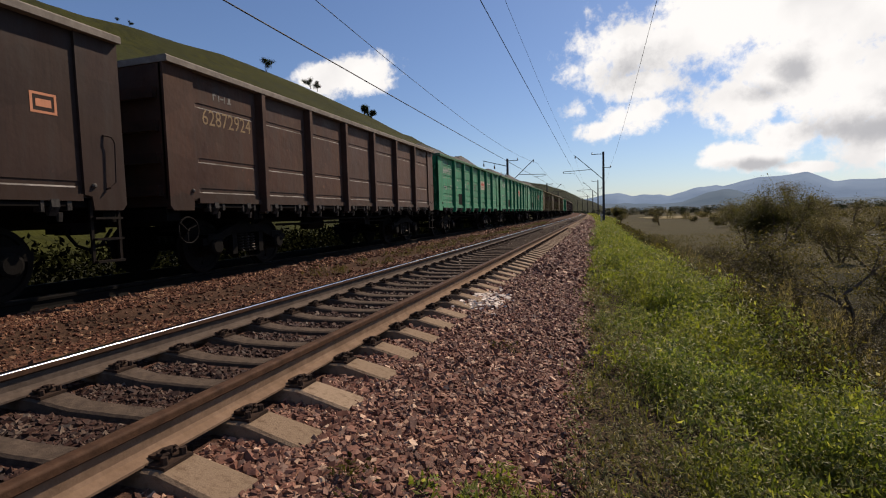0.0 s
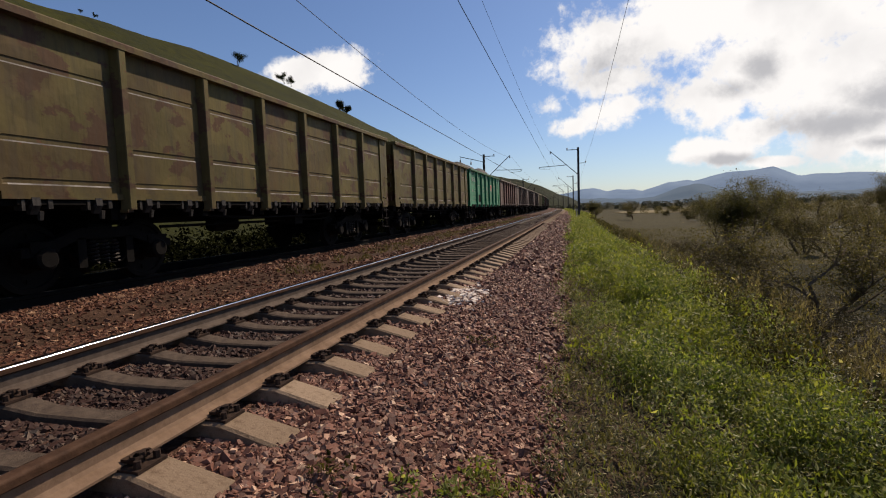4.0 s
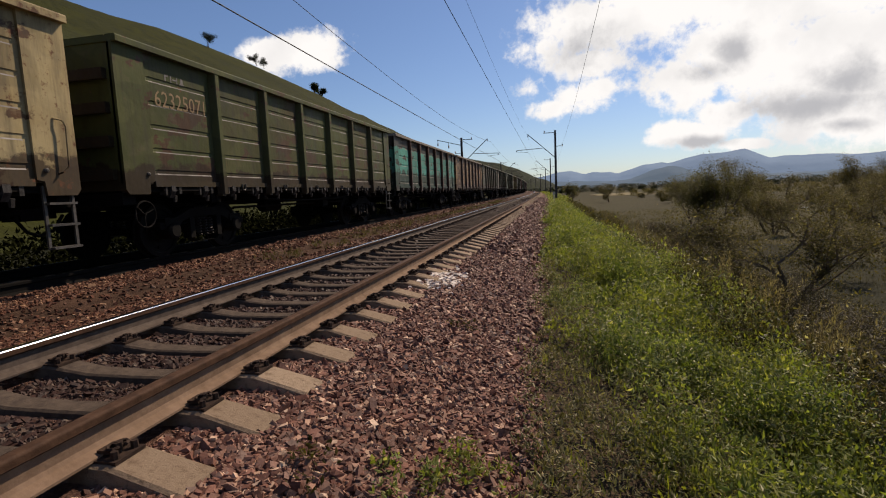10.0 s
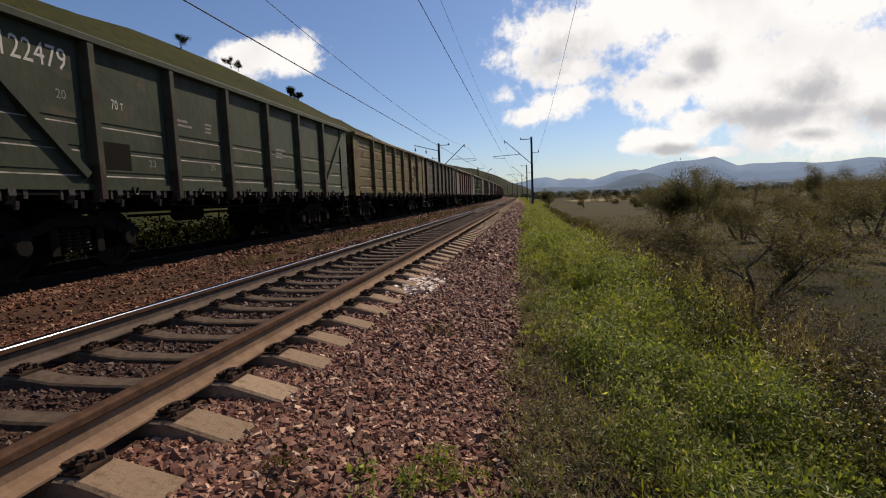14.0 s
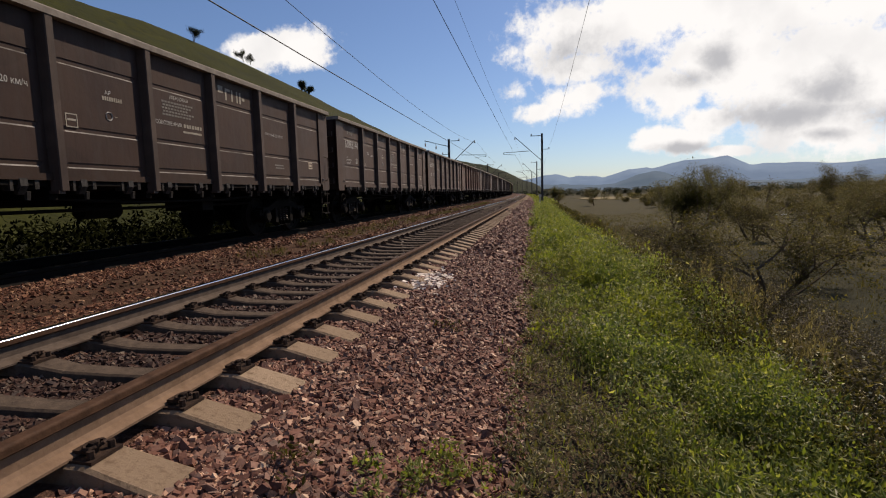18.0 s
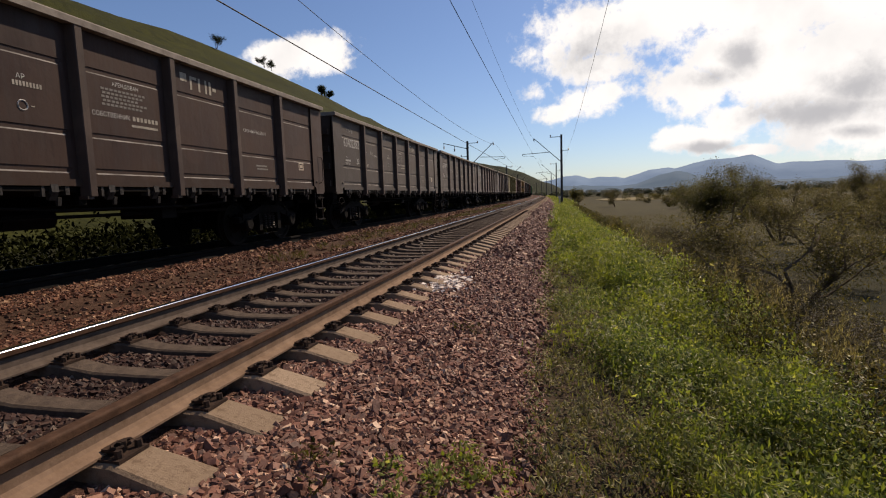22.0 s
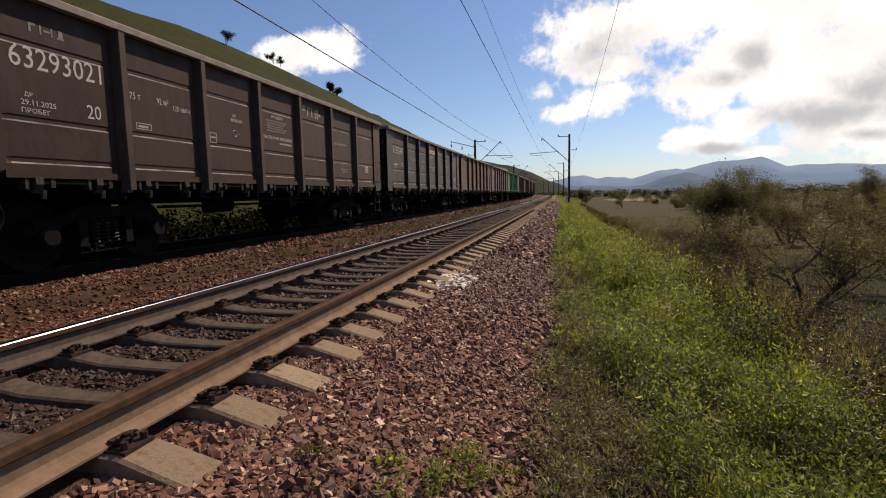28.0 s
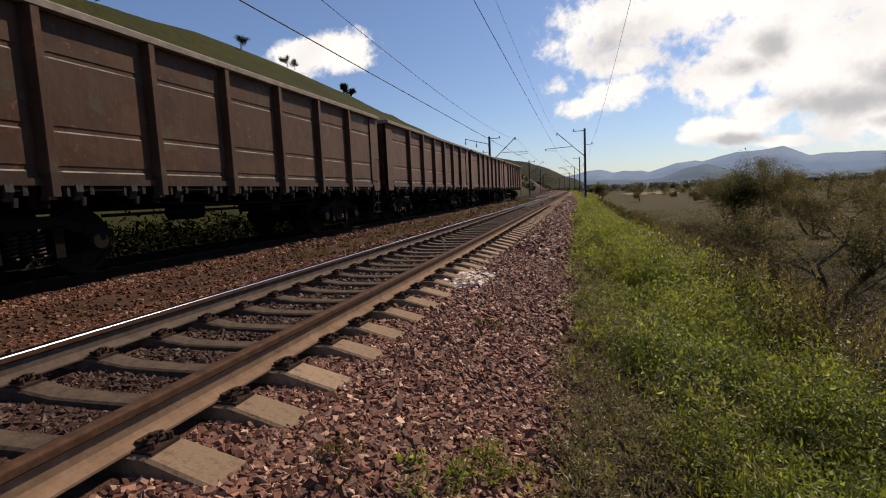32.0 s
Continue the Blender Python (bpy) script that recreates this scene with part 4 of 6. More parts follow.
def m_brake_wheel():
    bm = bmesh.new()
    ring = [(1.50, 0.32 + 0.21 * math.cos(a), 0.80 + 0.21 * math.sin(a)) for a in np.linspace(0, math.tau, 22, endpoint=False)]
    tube(bm, ring, 0.014, 5, close=True)
    for k in range(3):
        a = k * math.tau / 3 + 0.4
        tube(bm, [(1.47, 0.32, 0.80), (1.50, 0.32 + 0.21 * math.cos(a), 0.80 + 0.21 * math.sin(a))], 0.011, 5)
    tube(bm, [(1.50, 0.32, 0.80), (0.9, 0.32, 0.80)], 0.018, 6)
    return bm


def m_steps():
    bm = bmesh.new()
    y0, y1 = LEN - 0.50, LEN - 0.10
    for y in (y0, y1):
        box(bm, 1.42, 1.45, y - 0.02, y + 0.02, 0.42, 1.25)
    for z in (0.42, 0.72, 1.0):
        box(bm, 1.40, 1.52, y0, y1, z, z + 0.03)
    return bm


def m_eye():
    """A small round eye on the corner plate."""
    bm = bmesh.new()
    disc(bm, SHEET + 0.05, 0, 1.44, ((0, 0.035), (0.02, 0.032), (0.035, 0.016)), "x", 10)
    return bm


def m_hook():
    """A lashing ring hanging in a half loop under the side."""
    bm = bmesh.new()
    tube(bm, [(1.50, 0.055 * math.cos(a), 1.27 + 0.10 * math.sin(a)) for a in np.linspace(math.pi - 0.3, math.tau + 0.3, 9)], 0.014, 5)
    return bm


def m_handle():
    bm = bmesh.new()
    x = SHEET + 0.05
    tube(bm, [(x, LEN - 0.30, 1.40), (x + 0.06, LEN - 0.28, 1.42), (x + 0.07, LEN - 0.20, 1.50), (x + 0.07, LEN - 0.18, 2.02), (x + 0.06, LEN - 0.22, 2.10), (x, LEN - 0.30, 2.12)], 0.013, 6)
    return bm


LINES = {"smooth": (1.47,), "freight": (1.47, 1.97, 2.88), "ribbed": (1.55, 1.82, 2.15, 2.61, 3.05), "old": (1.50, 1.86, 2.24, 2.62, 3.0), "braced": (1.50, 1.86, 2.24)}


def m_panel(k, style):
    def make():
        y0 = PLATE + 0.005 if k == 0 else POSTS[k - 1] + 0.118
        y1 = LEN - PLATE - 0.005 if k == 6 else POSTS[k] - 0.118
        if style == "embossed":
            return emboss_mesh(y0, y1)
        return panel_mesh(y0, y1, LINES[style], 0.04 if style == "ribbed" else 0.028, 0.075 if style == "ribbed" else 0.05)
    return make


def m_brace(y0, z0, y1, z1):
    def make():
        bm = bmesh.new()
        d = Vector((0, y1 - y0, z1 - z0)).normalized()
        n = Vector((0, -d.z, d.y)) * 0.06
        pts = [(y0 - n.y, z0 - n.z), (y1 - n.y, z1 - n.z), (y1 + n.y, z1 + n.z), (y0 + n.y, z0 + n.z)]
        prism(bm, pts, SHEET + 0.005, SHEET + 0.085, "x")
        bmesh.ops.recalc_face_normals(bm, faces=bm.faces)
        return bm
    return make


def build_wagon(label, coat, style="freight", rim=None, bones=None, sheet=None):
    """One open coal wagon, with its origin at rail level under the end that comes first in view."""
    w = tagged(new("coal_wagon"), label, "freight wagon", "wagons of the coal train")
    rim = rim or coat
    for s, tag in ((1, "r"), (-1, "l")):
        shared("side_wall", "slab" + tag, m_side_slab(s), coat, w)
    shared("end_wall", "end0", m_end(0.02, 0.10, 0.02), coat, w)
    shared("end_wall", "end1", m_end(LEN - 0.10, LEN - 0.02, LEN - 0.02), coat, w)
    for z in (0.0, 0.5, 1.0, 1.5):
        for y, key in ((-0.07, "rib0"), (LEN - 0.02, "rib1")):
            shared("end_rib", key, m_box((-SHEET + 0.1, SHEET - 0.1, y, y + 0.09, 1.35, 1.51)), coat, w).location = (0, 0, z)
    for k in range(7):
        shared("panel", f"panel{k}{style}", m_panel(k, style), (sheet or coat, M_LEDGE), w)
    for k, y in enumerate(POSTS):
        shared("post", "post", m_post, bones or coat, w).location = (0, y, 0)
        shared("post", "post", m_post, coat, w).matrix_basis = pose(0, y, 0, 0, 0, 180)
    for f in (False, True):
        shared("corner_plate", f"plate{f}", m_plate(f), coat, w)
        shared("corner_plate", f"plate{f}", m_plate(f), coat, w).matrix_basis = pose(0, LEN, 0, 0, 0, 180)
    for y, key in ((PLATE - 0.13, "eye0"), (LEN - PLATE + 0.13, "eye1")):
        shared("eye_bolt", "eye", m_eye, M_WORN, w).location = (0, y, 0)
    shared("top_rim", "rim", m_rim, rim, w)
    shared("underframe", "frame", m_frame, M_BLACK, w, "soot and shade black underframe with hatches and brake gear")
    for k in range(7):
        for dy in (-0.45, 0.40):
            y = (PLATE + POSTS[0]) / 2 if k == 0 else POSTS[k - 1] + 0.86
            shared("hatch_latch", "latch", m_latch, M_LATCH, w).location = (0, y + dy, 0)
    seed = random.randrange(4)
    heap = 1.0 if style == "ribbed" else 0.3
    shared("coal_load", f"coal{seed}{heap}", m_coal(seed * 1.9, heap), M_COAL, w, "heaped black coal load")
    shared("coupler", "coup0", m_coupler(-0.0, -1), M_BLACK, w, "automatic coupler with a brake hose")
    shared("coupler", "coup1", m_coupler(LEN, 1), M_BLACK, w, "automatic coupler with a brake hose")
    shared("brake_wheel", "bwheel", m_brake_wheel, M_WHEEL, w)
    shared("step_ladder", "steps", m_steps, M_WORN if style == "old" else M_IRON, w)
    if style in ("old", "braced"):
        for k in range(6):
            shared("hook_ring", "hook", m_hook, M_WORN, w, "worn bright lashing ring").location = (0, POSTS[k] + 0.75, 0)
    shared("hand_rail", "handle", m_handle, coat, w)
    for yc in (2.25, LEN - 2.25):
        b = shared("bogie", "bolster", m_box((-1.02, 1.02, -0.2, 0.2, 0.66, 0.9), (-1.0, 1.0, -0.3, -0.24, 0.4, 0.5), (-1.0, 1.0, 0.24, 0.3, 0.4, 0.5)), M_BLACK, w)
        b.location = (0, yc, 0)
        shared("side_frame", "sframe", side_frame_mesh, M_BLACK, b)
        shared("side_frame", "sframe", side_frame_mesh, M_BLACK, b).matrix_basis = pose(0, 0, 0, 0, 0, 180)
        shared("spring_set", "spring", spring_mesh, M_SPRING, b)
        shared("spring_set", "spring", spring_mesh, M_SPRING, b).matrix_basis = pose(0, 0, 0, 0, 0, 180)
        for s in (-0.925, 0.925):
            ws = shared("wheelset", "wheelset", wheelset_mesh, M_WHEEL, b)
            ws.location = (0, s, 0.475)
            WHEELS.append((w, ws, s))
    return w


BROWN = paint("paint_dark_brown", (0.076, 0.041, 0.032), (0.108, 0.062, 0.049), 0.05, 0.0, seed=1, dents=2.0, low=1.45)
BROWN2 = paint("paint_worn_brown", (0.118, 0.053, 0.035), (0.178, 0.088, 0.058), 0.28, 0.0, seed=9, low=1.45)
RUSTY = paint("paint_rusty_brown", (0.12, 0.055, 0.032), (0.19, 0.095, 0.055), 0.5, 0.1, (0.15, 0.12, 0.07), seed=17, low=1.45)
BLACKISH = paint("paint_black_brown", (0.036, 0.034, 0.034), (0.06, 0.055, 0.052), 0.03, seed=23)
GREEN = paint("paint_green", (0.03, 0.46, 0.215), (0.055, 0.56, 0.29), 0.02, seed=31)
GREEN2 = paint("paint_deep_green", (0.04, 0.34, 0.10), (0.07, 0.42, 0.145), 0.03, seed=33)
OLIVE = paint("paint_olive", (0.20, 0.165, 0.055), (0.29, 0.235, 0.09), 0.35, 0.3, (0.17, 0.095, 0.052), seed=37, vary=0.7)
YELLOW = paint("paint_worn_yellow", (0.68, 0.53, 0.25), (0.82, 0.68, 0.38), 0.62, 0.10, (0.22, 0.12, 0.06), seed=43, low=1.62, vary=0.3)
OLIVE2 = paint("paint_grey_olive", (0.080, 0.083, 0.050), (0.125, 0.124, 0.078), 0.3, 0.2, (0.10, 0.066, 0.042), seed=47, low=1.55, vary=0.7)
TURQ = paint("paint_peeling_turquoise", (0.12, 0.55, 0.43), (0.18, 0.64, 0.52), 0.25, 0.22, (0.10, 0.072, 0.058), seed=53, low=1.95, vary=0.45, high=2.98)
MIXED = paint("paint_patched_brown", (0.40, 0.22, 0.10), (0.47, 0.37, 0.22), 0.66, 0.52, (0.12, 0.065, 0.038), seed=59, low=1.55, vary=0.7)
MIXBONE = paint("paint_grey_brown", (0.15, 0.11, 0.085), (0.20, 0.15, 0.12), 0.3, seed=60)
OLIVE3 = paint("paint_green_olive", (0.115, 0.135, 0.042), (0.175, 0.185, 0.070), 0.3, 0.25, (0.15, 0.085, 0.05), seed=49, low=1.55, vary=0.7)
DKGREEN = paint("paint_dark_green", (0.038, 0.062, 0.033), (0.075, 0.095, 0.055), 0.2, 0.1, (0.10, 0.09, 0.06), seed=61)
PALEGREEN = paint("paint_pale_green", (0.26, 0.34, 0.17), (0.36, 0.43, 0.24), 0.2, 0.15, (0.15, 0.12, 0.06), seed=67)
OCHRE = paint("paint_olive_yellow", (0.34, 0.29, 0.09), (0.42, 0.36, 0.13), 0.2, 0.1, (0.22, 0.17, 0.07), seed=71)
ORANGE = paint("paint_orange_ochre", (0.55, 0.28, 0.07), (0.58, 0.37, 0.12), 0.45, 0.25, (0.17, 0.15, 0.06), seed=79)
SAGE = paint("paint_mottled_sage", (0.27, 0.29, 0.15), (0.38, 0.40, 0.24), 0.25, 0.25, (0.19, 0.15, 0.085), seed=83, vary=0.5)
PALEYEL = paint("paint_pale_yellow", (0.62, 0.52, 0.28), (0.72, 0.62, 0.36), 0.3, 0.0, seed=89)
BONE = paint("paint_dusty_brown", (0.13, 0.090, 0.076), (0.20, 0.145, 0.122), 0.08, seed=91, dents=2.0)
DUSTY = plain("dusty_rim", (0.14, 0.122, 0.105), (0.23, 0.205, 0.176), 6, 0.85)
RIM_GREEN = plain("dusty_green_rim", (0.05, 0.12, 0.07), (0.09, 0.16, 0.10), 6, 0.8)

GREYBROWN = paint("paint_grey_brown_dust", (0.082, 0.064, 0.056), (0.128, 0.104, 0.092), 0.04, seed=97, dents=2.0)

L_BROWN = "dark brown steel open wagon heaped with coal"
L_GREEN = "bright green ribbed steel open wagon heaped with coal"
# order along the train: coat, style, number, marks, label
TRAIN = [
    (BROWN, "smooth", "", "plain", "dark brown open coal wagon with an orange placard"),
    (BROWN2, "freight", "62872924", "old", "worn reddish brown open coal wagon with yellowed number"),
    (GREEN, "ribbed", "64064553", "green", L_GREEN), (GREEN, "ribbed", "64010150", "green", L_GREEN), (GREEN, "ribbed", "64160633", "green", L_GREEN),
    (OLIVE, "freight", "62525308", "old", "faded olive brown open coal wagon with rust"), (OLIVE, "freight", "", "none", "faded olive brown open coal wagon with rust"),
    (OLIVE, "freight", "", "none", "faded olive brown open coal wagon with rust"),
    (GREEN, "ribbed", "64003031", "green", L_GREEN),
    (BROWN2, "freight", "603724", "faded", "worn brown open coal wagon with a faded number"), (BROWN, "freight", "63246789", "freight", L_BROWN),
    (BROWN, "freight", "", "freight", L_BROWN), (BROWN, "freight", "63874150", "freight", L_BROWN),
    (YELLOW, "old", "", "round", "pale yellow open coal wagon eaten by rust"), (OLIVE3, "old", "62325071", "old", "olive open coal wagon with rusty panels"),
    (TURQ, "old", "", "none", "turquoise open coal wagon with peeling paint"), (MIXED, "old", "524793", "faded", "rust brown open coal wagon with grey patches"),
    (OLIVE2, "old", "55040042", "old", "dull olive grey open coal wagon"), (OLIVE2, "old", "63916791", "old", "dull olive grey open coal wagon"),
    (DKGREEN, "braced", "53122479", "braced", "dark green open coal wagon with diagonal braces"), (OLIVE, "old", "", "round", "olive brown open coal wagon with rust"),
    (OLIVE2, "old", "", "none", "dull olive grey open coal wagon"), (RUSTY, "freight", "", "none", "rust brown open coal wagon without marks"),
    (PALEGREEN, "embossed", "", "scrawl", "pale green open coal wagon with embossed panels"),
    (BROWN, "freight", "", "freight", L_BROWN), (BROWN, "freight", "63883144", "freight", L_BROWN), (BROWN, "freight", "64089543", "freight", L_BROWN),
    (BROWN2, "freight", "63024186", "faded", "worn brown open coal wagon with a faded number"), (BROWN, "freight", "63990485", "freight", L_BROWN),
    (BROWN, "freight", "63741169", "freight", L_BROWN), (GREYBROWN, "freight", "63402382", "freight", L_BROWN), (GREYBROWN, "freight", "63988901", "freight", L_BROWN),
    (GREYBROWN, "freight", "62139183", "freight", L_BROWN), (GREYBROWN, "freight", "62236465", "freight", L_BROWN),
    (OCHRE, "old", "", "none", "olive yellow open coal wagon"), (BROWN2, "freight", "", "faded", "worn brown open coal wagon"),
    (ORANGE, "old", "", "none", "orange ochre open coal wagon with green stains"),
    (BROWN, "freight", "63293021", "freight", L_BROWN), (BLACKISH, "freight", "61353447", "freight", "blackish open coal wagon with white marks"),
    (RUSTY, "freight", "60083251", "old", "rusty brown open coal wagon with yellowed number"), (BROWN, "freight", "62113212", "freight", L_BROWN),
    (GREEN2, "ribbed", "64062847", "green", L_GREEN), (RUSTY, "freight", "", "none", "rust brown open coal wagon without marks"),
    (BROWN2, "freight", "", "faded", "worn brown open coal wagon"), (BROWN2, "freight", "", "faded", "worn brown open coal wagon"), (BROWN2, "freight", "", "faded", "worn brown open coal wagon"),
]
LETTERS = [(0.0, 0.12, 0.16, 0.14), (0.24, 0.0, 0.05, 0.24), (0.29, 0.19, 0.13, 0.05), (0.46, 0.0, 0.05, 0.24), (0.64, 0.0, 0.05, 0.24), (0.75, 0.0, 0.06, 0.24), (0.85, 0.08, 0.1, 0.06)]
LOGO = [(0.0, 0.0, 0.035, 0.13), (0.035, 0.095, 0.07, 0.035), (0.16, 0.0, 0.03, 0.13), (0.22, 0.05, 0.1, 0.03), (0.33, 0.0, 0.03, 0.13), (0.42, 0.0, 0.12, 0.03), (0.45, 0.03, 0.07, 0.1)]

# repair dates that can be read
DUE = {"63293021": "29.11.2025", "62139183": "28.05.2027", "63883144": "10.10.2025"}


def at(rows, y, z, k=1.0):
    return [(y + k * a, z + k * b, k * c, k * d) for a, b, c, d in rows]


def lines_block(y, z, w, n, h=0.05, rng=None):
    r = random.Random(int(y * 100) + n)
    return [(y + (0 if r.random() < 0.5 else 0.06 * w), z - i * h * 1.9, w * r.uniform(0.7, 1.0), h) for i in range(n)]


def frame_rect(y, z, w, h, t=0.015):
    return [(y, z, w, t), (y, z + h - t, w, t), (y, z + t, t, h - 2 * t), (y + w - t, z + t, t, h - 2 * t)]


def sign(w, z0, z1):
    """The cream sign plate with a red round emblem and bars for its lettering."""
    k = 2 if z1 > 2.9 else 3
    y = POSTS[k] + 0.14
    bm = bmesh.new()
    box(bm, FACE_X - 0.002, FACE_X + 0.004, y, y + 1.40, z0, z1)
    plate = part("sign_plate", bm, M_CREAM, w, "cream sign plate with a red round emblem")
    zc, r = (z0 + z1) / 2, (z1 - z0) * 0.34
    for q in range(8):
        bm = bmesh.new()
        a = q * math.tau / 8
        disc(bm, FACE_X + 0.004, y + 0.29 + 0.72 * r * math.cos(a), zc + 0.72 * r * math.sin(a), ((0, 0.27 * r), (0.003, 0.27 * r)), "x", 8)
        part("emblem_petal", bm, M_RED, plate)
    for q in range(5):
        bars("sign_letter", [(y + 0.55 + 0.145 * q, zc - 0.01, 0.11, (z1 - z0) * (0.28 if q != 2 else 0.4))], M_RED, plate, x=FACE_X + 0.008)
        bars("sign_letter", [(y + 0.58 + 0.15 * q, zc - 0.13, 0.06, (z1 - z0) * 0.14)], M_STEEL, plate, x=FACE_X + 0.008)


def mark(w, number, marks):
    """The stencilled marks of one wagon."""
    if marks == "none":
        return
    pale = M_YELLOWED if marks == "old" else M_FADED if marks == "faded" else M_WHITE
    if marks == "scrawl":
        text_line("faded_number", [(0.95 + 0.17 * i, 2.72 - 0.012 * i, 0.11, 0.22) for i in range(6)], M_FADED, w, "faded unreadable number")
        return
    if marks == "braced":
        letters("number", number, 0.72, 2.90, 1.30, 0.30, M_WHITE, w, "stencilled wagon number")
        letters("mark", "20", 1.80, 2.50, 0.16, 0.13, M_FADED, w)
        letters("mark", "70 т", POSTS[0] + 0.45, 2.50, 0.24, 0.15, M_WHITE, w)
        letters("mark", "23", POSTS[0] + 1.15, 1.64, 0.16, 0.12, M_FADED, w)
        letters("mark", "20", POSTS[1] + 1.15, 1.66, 0.16, 0.12, M_FADED, w)
        bars("mark", lines_block(POSTS[1] + 0.18, 2.52, 0.5, 2, 0.045) + lines_block(POSTS[1] + 1.05, 2.55, 0.25, 3, 0.04) + lines_block(POSTS[3] + 0.5, 2.3, 0.5, 3, 0.05), M_FADED, w)
        bars("dark_patch", [(POSTS[0] + 0.2, 1.56, 0.55, 0.42)], M_BLACK, w, "square black board")
        return
    if number:
        letters("number", number, 0.81, 2.57 if marks != "green" else 2.72, 1.24, 0.265, pale, w, "stencilled wagon number")
    bars("emblem", at(LOGO, 1.08, 3.02 if marks != "green" else 3.12, 0.85), M_FADED, w, "faint painted emblem")
    if marks in ("freight", "green"):
        letters("mark", "20", 1.78, 2.07, 0.22, 0.19, pale, w)
        letters("mark", "ДР", 0.95, 2.22, 0.10, 0.06, pale, w)
        if number in DUE:
            letters("mark", DUE[number], 0.90, 2.125, 0.44, 0.065, pale, w)
        else:
            text_line("mark", [(0.90 + 0.05 * q, 2.125, 0.034, 0.06) for q in range(8)], pale, w)
        letters("mark", "ПРОБЕГ", 0.9, 2.03, 0.36, 0.06, pale, w)
        load, room = ("69,5 т", "88 м³") if marks == "green" else ("75 т", "92 м³")
        letters("mark", load, POSTS[0] + 0.22, 2.47, 0.26 if marks == "green" else 0.2, 0.10, pale, w)
        letters("mark", room, POSTS[0] + 0.75, 2.47, 0.24, 0.10, pale, w)
        letters("mark", "120 км/ч", POSTS[0] + (0.45 if marks == "green" else 1.10), 2.17 if marks == "green" else 2.42, 0.38, 0.085, pale, w)
        bm = bmesh.new()
        tube(bm, [(FACE_X - 0.002, POSTS[1] + 1.0 + 0.06 * math.cos(q), 2.22 + 0.06 * math.sin(q)) for q in np.linspace(0, math.tau, 14, endpoint=False)], 0.009, 4, close=True)
        part("mark", bm, pale, w, "small stencilled ring")
        text_line("mark", frame_rect(POSTS[0] + 0.3, 2.03, 0.3, 0.10) + [(POSTS[0] + 0.34, 2.06, 0.2, 0.035)], M_EMBLEM, w)
        letters("mark", "АР", POSTS[1] + 0.95, 2.54, 0.11, 0.06, pale, w)
        text_line("mark", [(POSTS[1] + 0.90 + 0.042 * q, 2.45, 0.028, 0.06) for q in range(9)] + [(POSTS[1] + 1.10, 2.215, 0.05, 0.012)], M_EMBLEM, w)
        if marks == "freight":
            text_line("mark", frame_rect(POSTS[1] + 0.25, 1.98, 0.19, 0.19) + [(POSTS[1] + 0.28, 2.07, 0.13, 0.03)], M_EMBLEM, w)
    if marks == "freight":
        letters("mark", "АРЕНДОВАН", POSTS[2] + 0.62, 2.70, 0.48, 0.075, pale, w)
        for q in range(5):
            text_line("owner_text", [(POSTS[2] + 0.42 + 0.075 * i + 0.02 * (q % 2), 2.635 - 0.055 * q, 0.055, 0.032) for i in range(11 - q % 3)], M_FADED, w)
        letters("mark", "СОБСТВЕННИК", POSTS[2] + 0.24, 2.25, 0.66, 0.07, pale, w)
        text_line("owner_text", [(POSTS[2] + 0.95 + 0.075 * q, 2.25, 0.05, 0.065) for q in range(7)] + [(POSTS[2] + 0.92, 2.155, 0.52, 0.035)], M_EMBLEM, w)
        for y, z, a, h in at(LETTERS, POSTS[3] + 0.34, 2.98, 1.0):
            bars("emblem", [(y, z, a, h)], M_EMBLEM, w, "worn cream emblem")
        if number in ("62236465", "62113212", "61353447"):
            sign(w, 2.93, 3.30)
        letters("mark", "СРОЧНЫЙ ВОЗВРАТ", POSTS[4] + 0.38, 2.42, 0.85, 0.085, M_WHITE, w)
        bars("mark", lines_block(POSTS[4] + 0.75, 1.72, 0.55, 2, 0.035), M_FADED, w)
    if marks in ("freight", "plain"):
        bm = bmesh.new()
        py, pz, k = (POSTS[5] + 0.92, 1.72, 1.0) if marks == "freight" else (POSTS[5] + 1.08, 2.28, 1.3)
        for y, z, a, b in frame_rect(py, pz, 0.24 * k, 0.19 * k, 0.03) + [(py + 0.05 * k, pz + 0.06 * k, 0.14 * k, 0.07 * k)]:
            box(bm, FACE_X - 0.003, FACE_X, y, y + a, z, z + b)
        part("placard", bm, M_ORANGE if marks != "freight" else M_CREAM, w, "small framed placard")
    if marks == "green":
        sign(w, 2.30, 2.78)
        letters("mark", "АРЕНДОВАН", POSTS[4] + 0.20, 2.66, 0.44, 0.085, M_WHITE, w)
        text_line("owner_text", [(POSTS[4] + 0.70 + 0.075 * q, 2.66, 0.055, 0.08) for q in range(10) if q != 3], M_WHITE, w)
        for y, z, n, h in ((POSTS[4] + 0.36, 2.57, 10, 0.045), (POSTS[4] + 0.46, 2.48, 7, 0.045), (POSTS[4] + 0.20, 2.39, 14, 0.045), (POSTS[2] + 0.25, 2.45, 12, 0.05), (POSTS[2] + 0.32, 2.36, 10, 0.04), (POSTS[2] + 0.30, 2.28, 11, 0.04), (POSTS[2] + 0.40, 2.20, 7, 0.04)):
            text_line("owner_text", [(y + 0.085 * q, z, 0.062, h) for q in range(n)], M_FADED, w)
        bars("dark_patch", [(POSTS[0] + 0.96, 1.40, 0.62, 0.52)], M_BLACK, w, "square black board")
        letters("mark", "ПОСТРОЕН", POSTS[1] + 0.24, 2.78, 0.42, 0.075, M_WHITE, w)
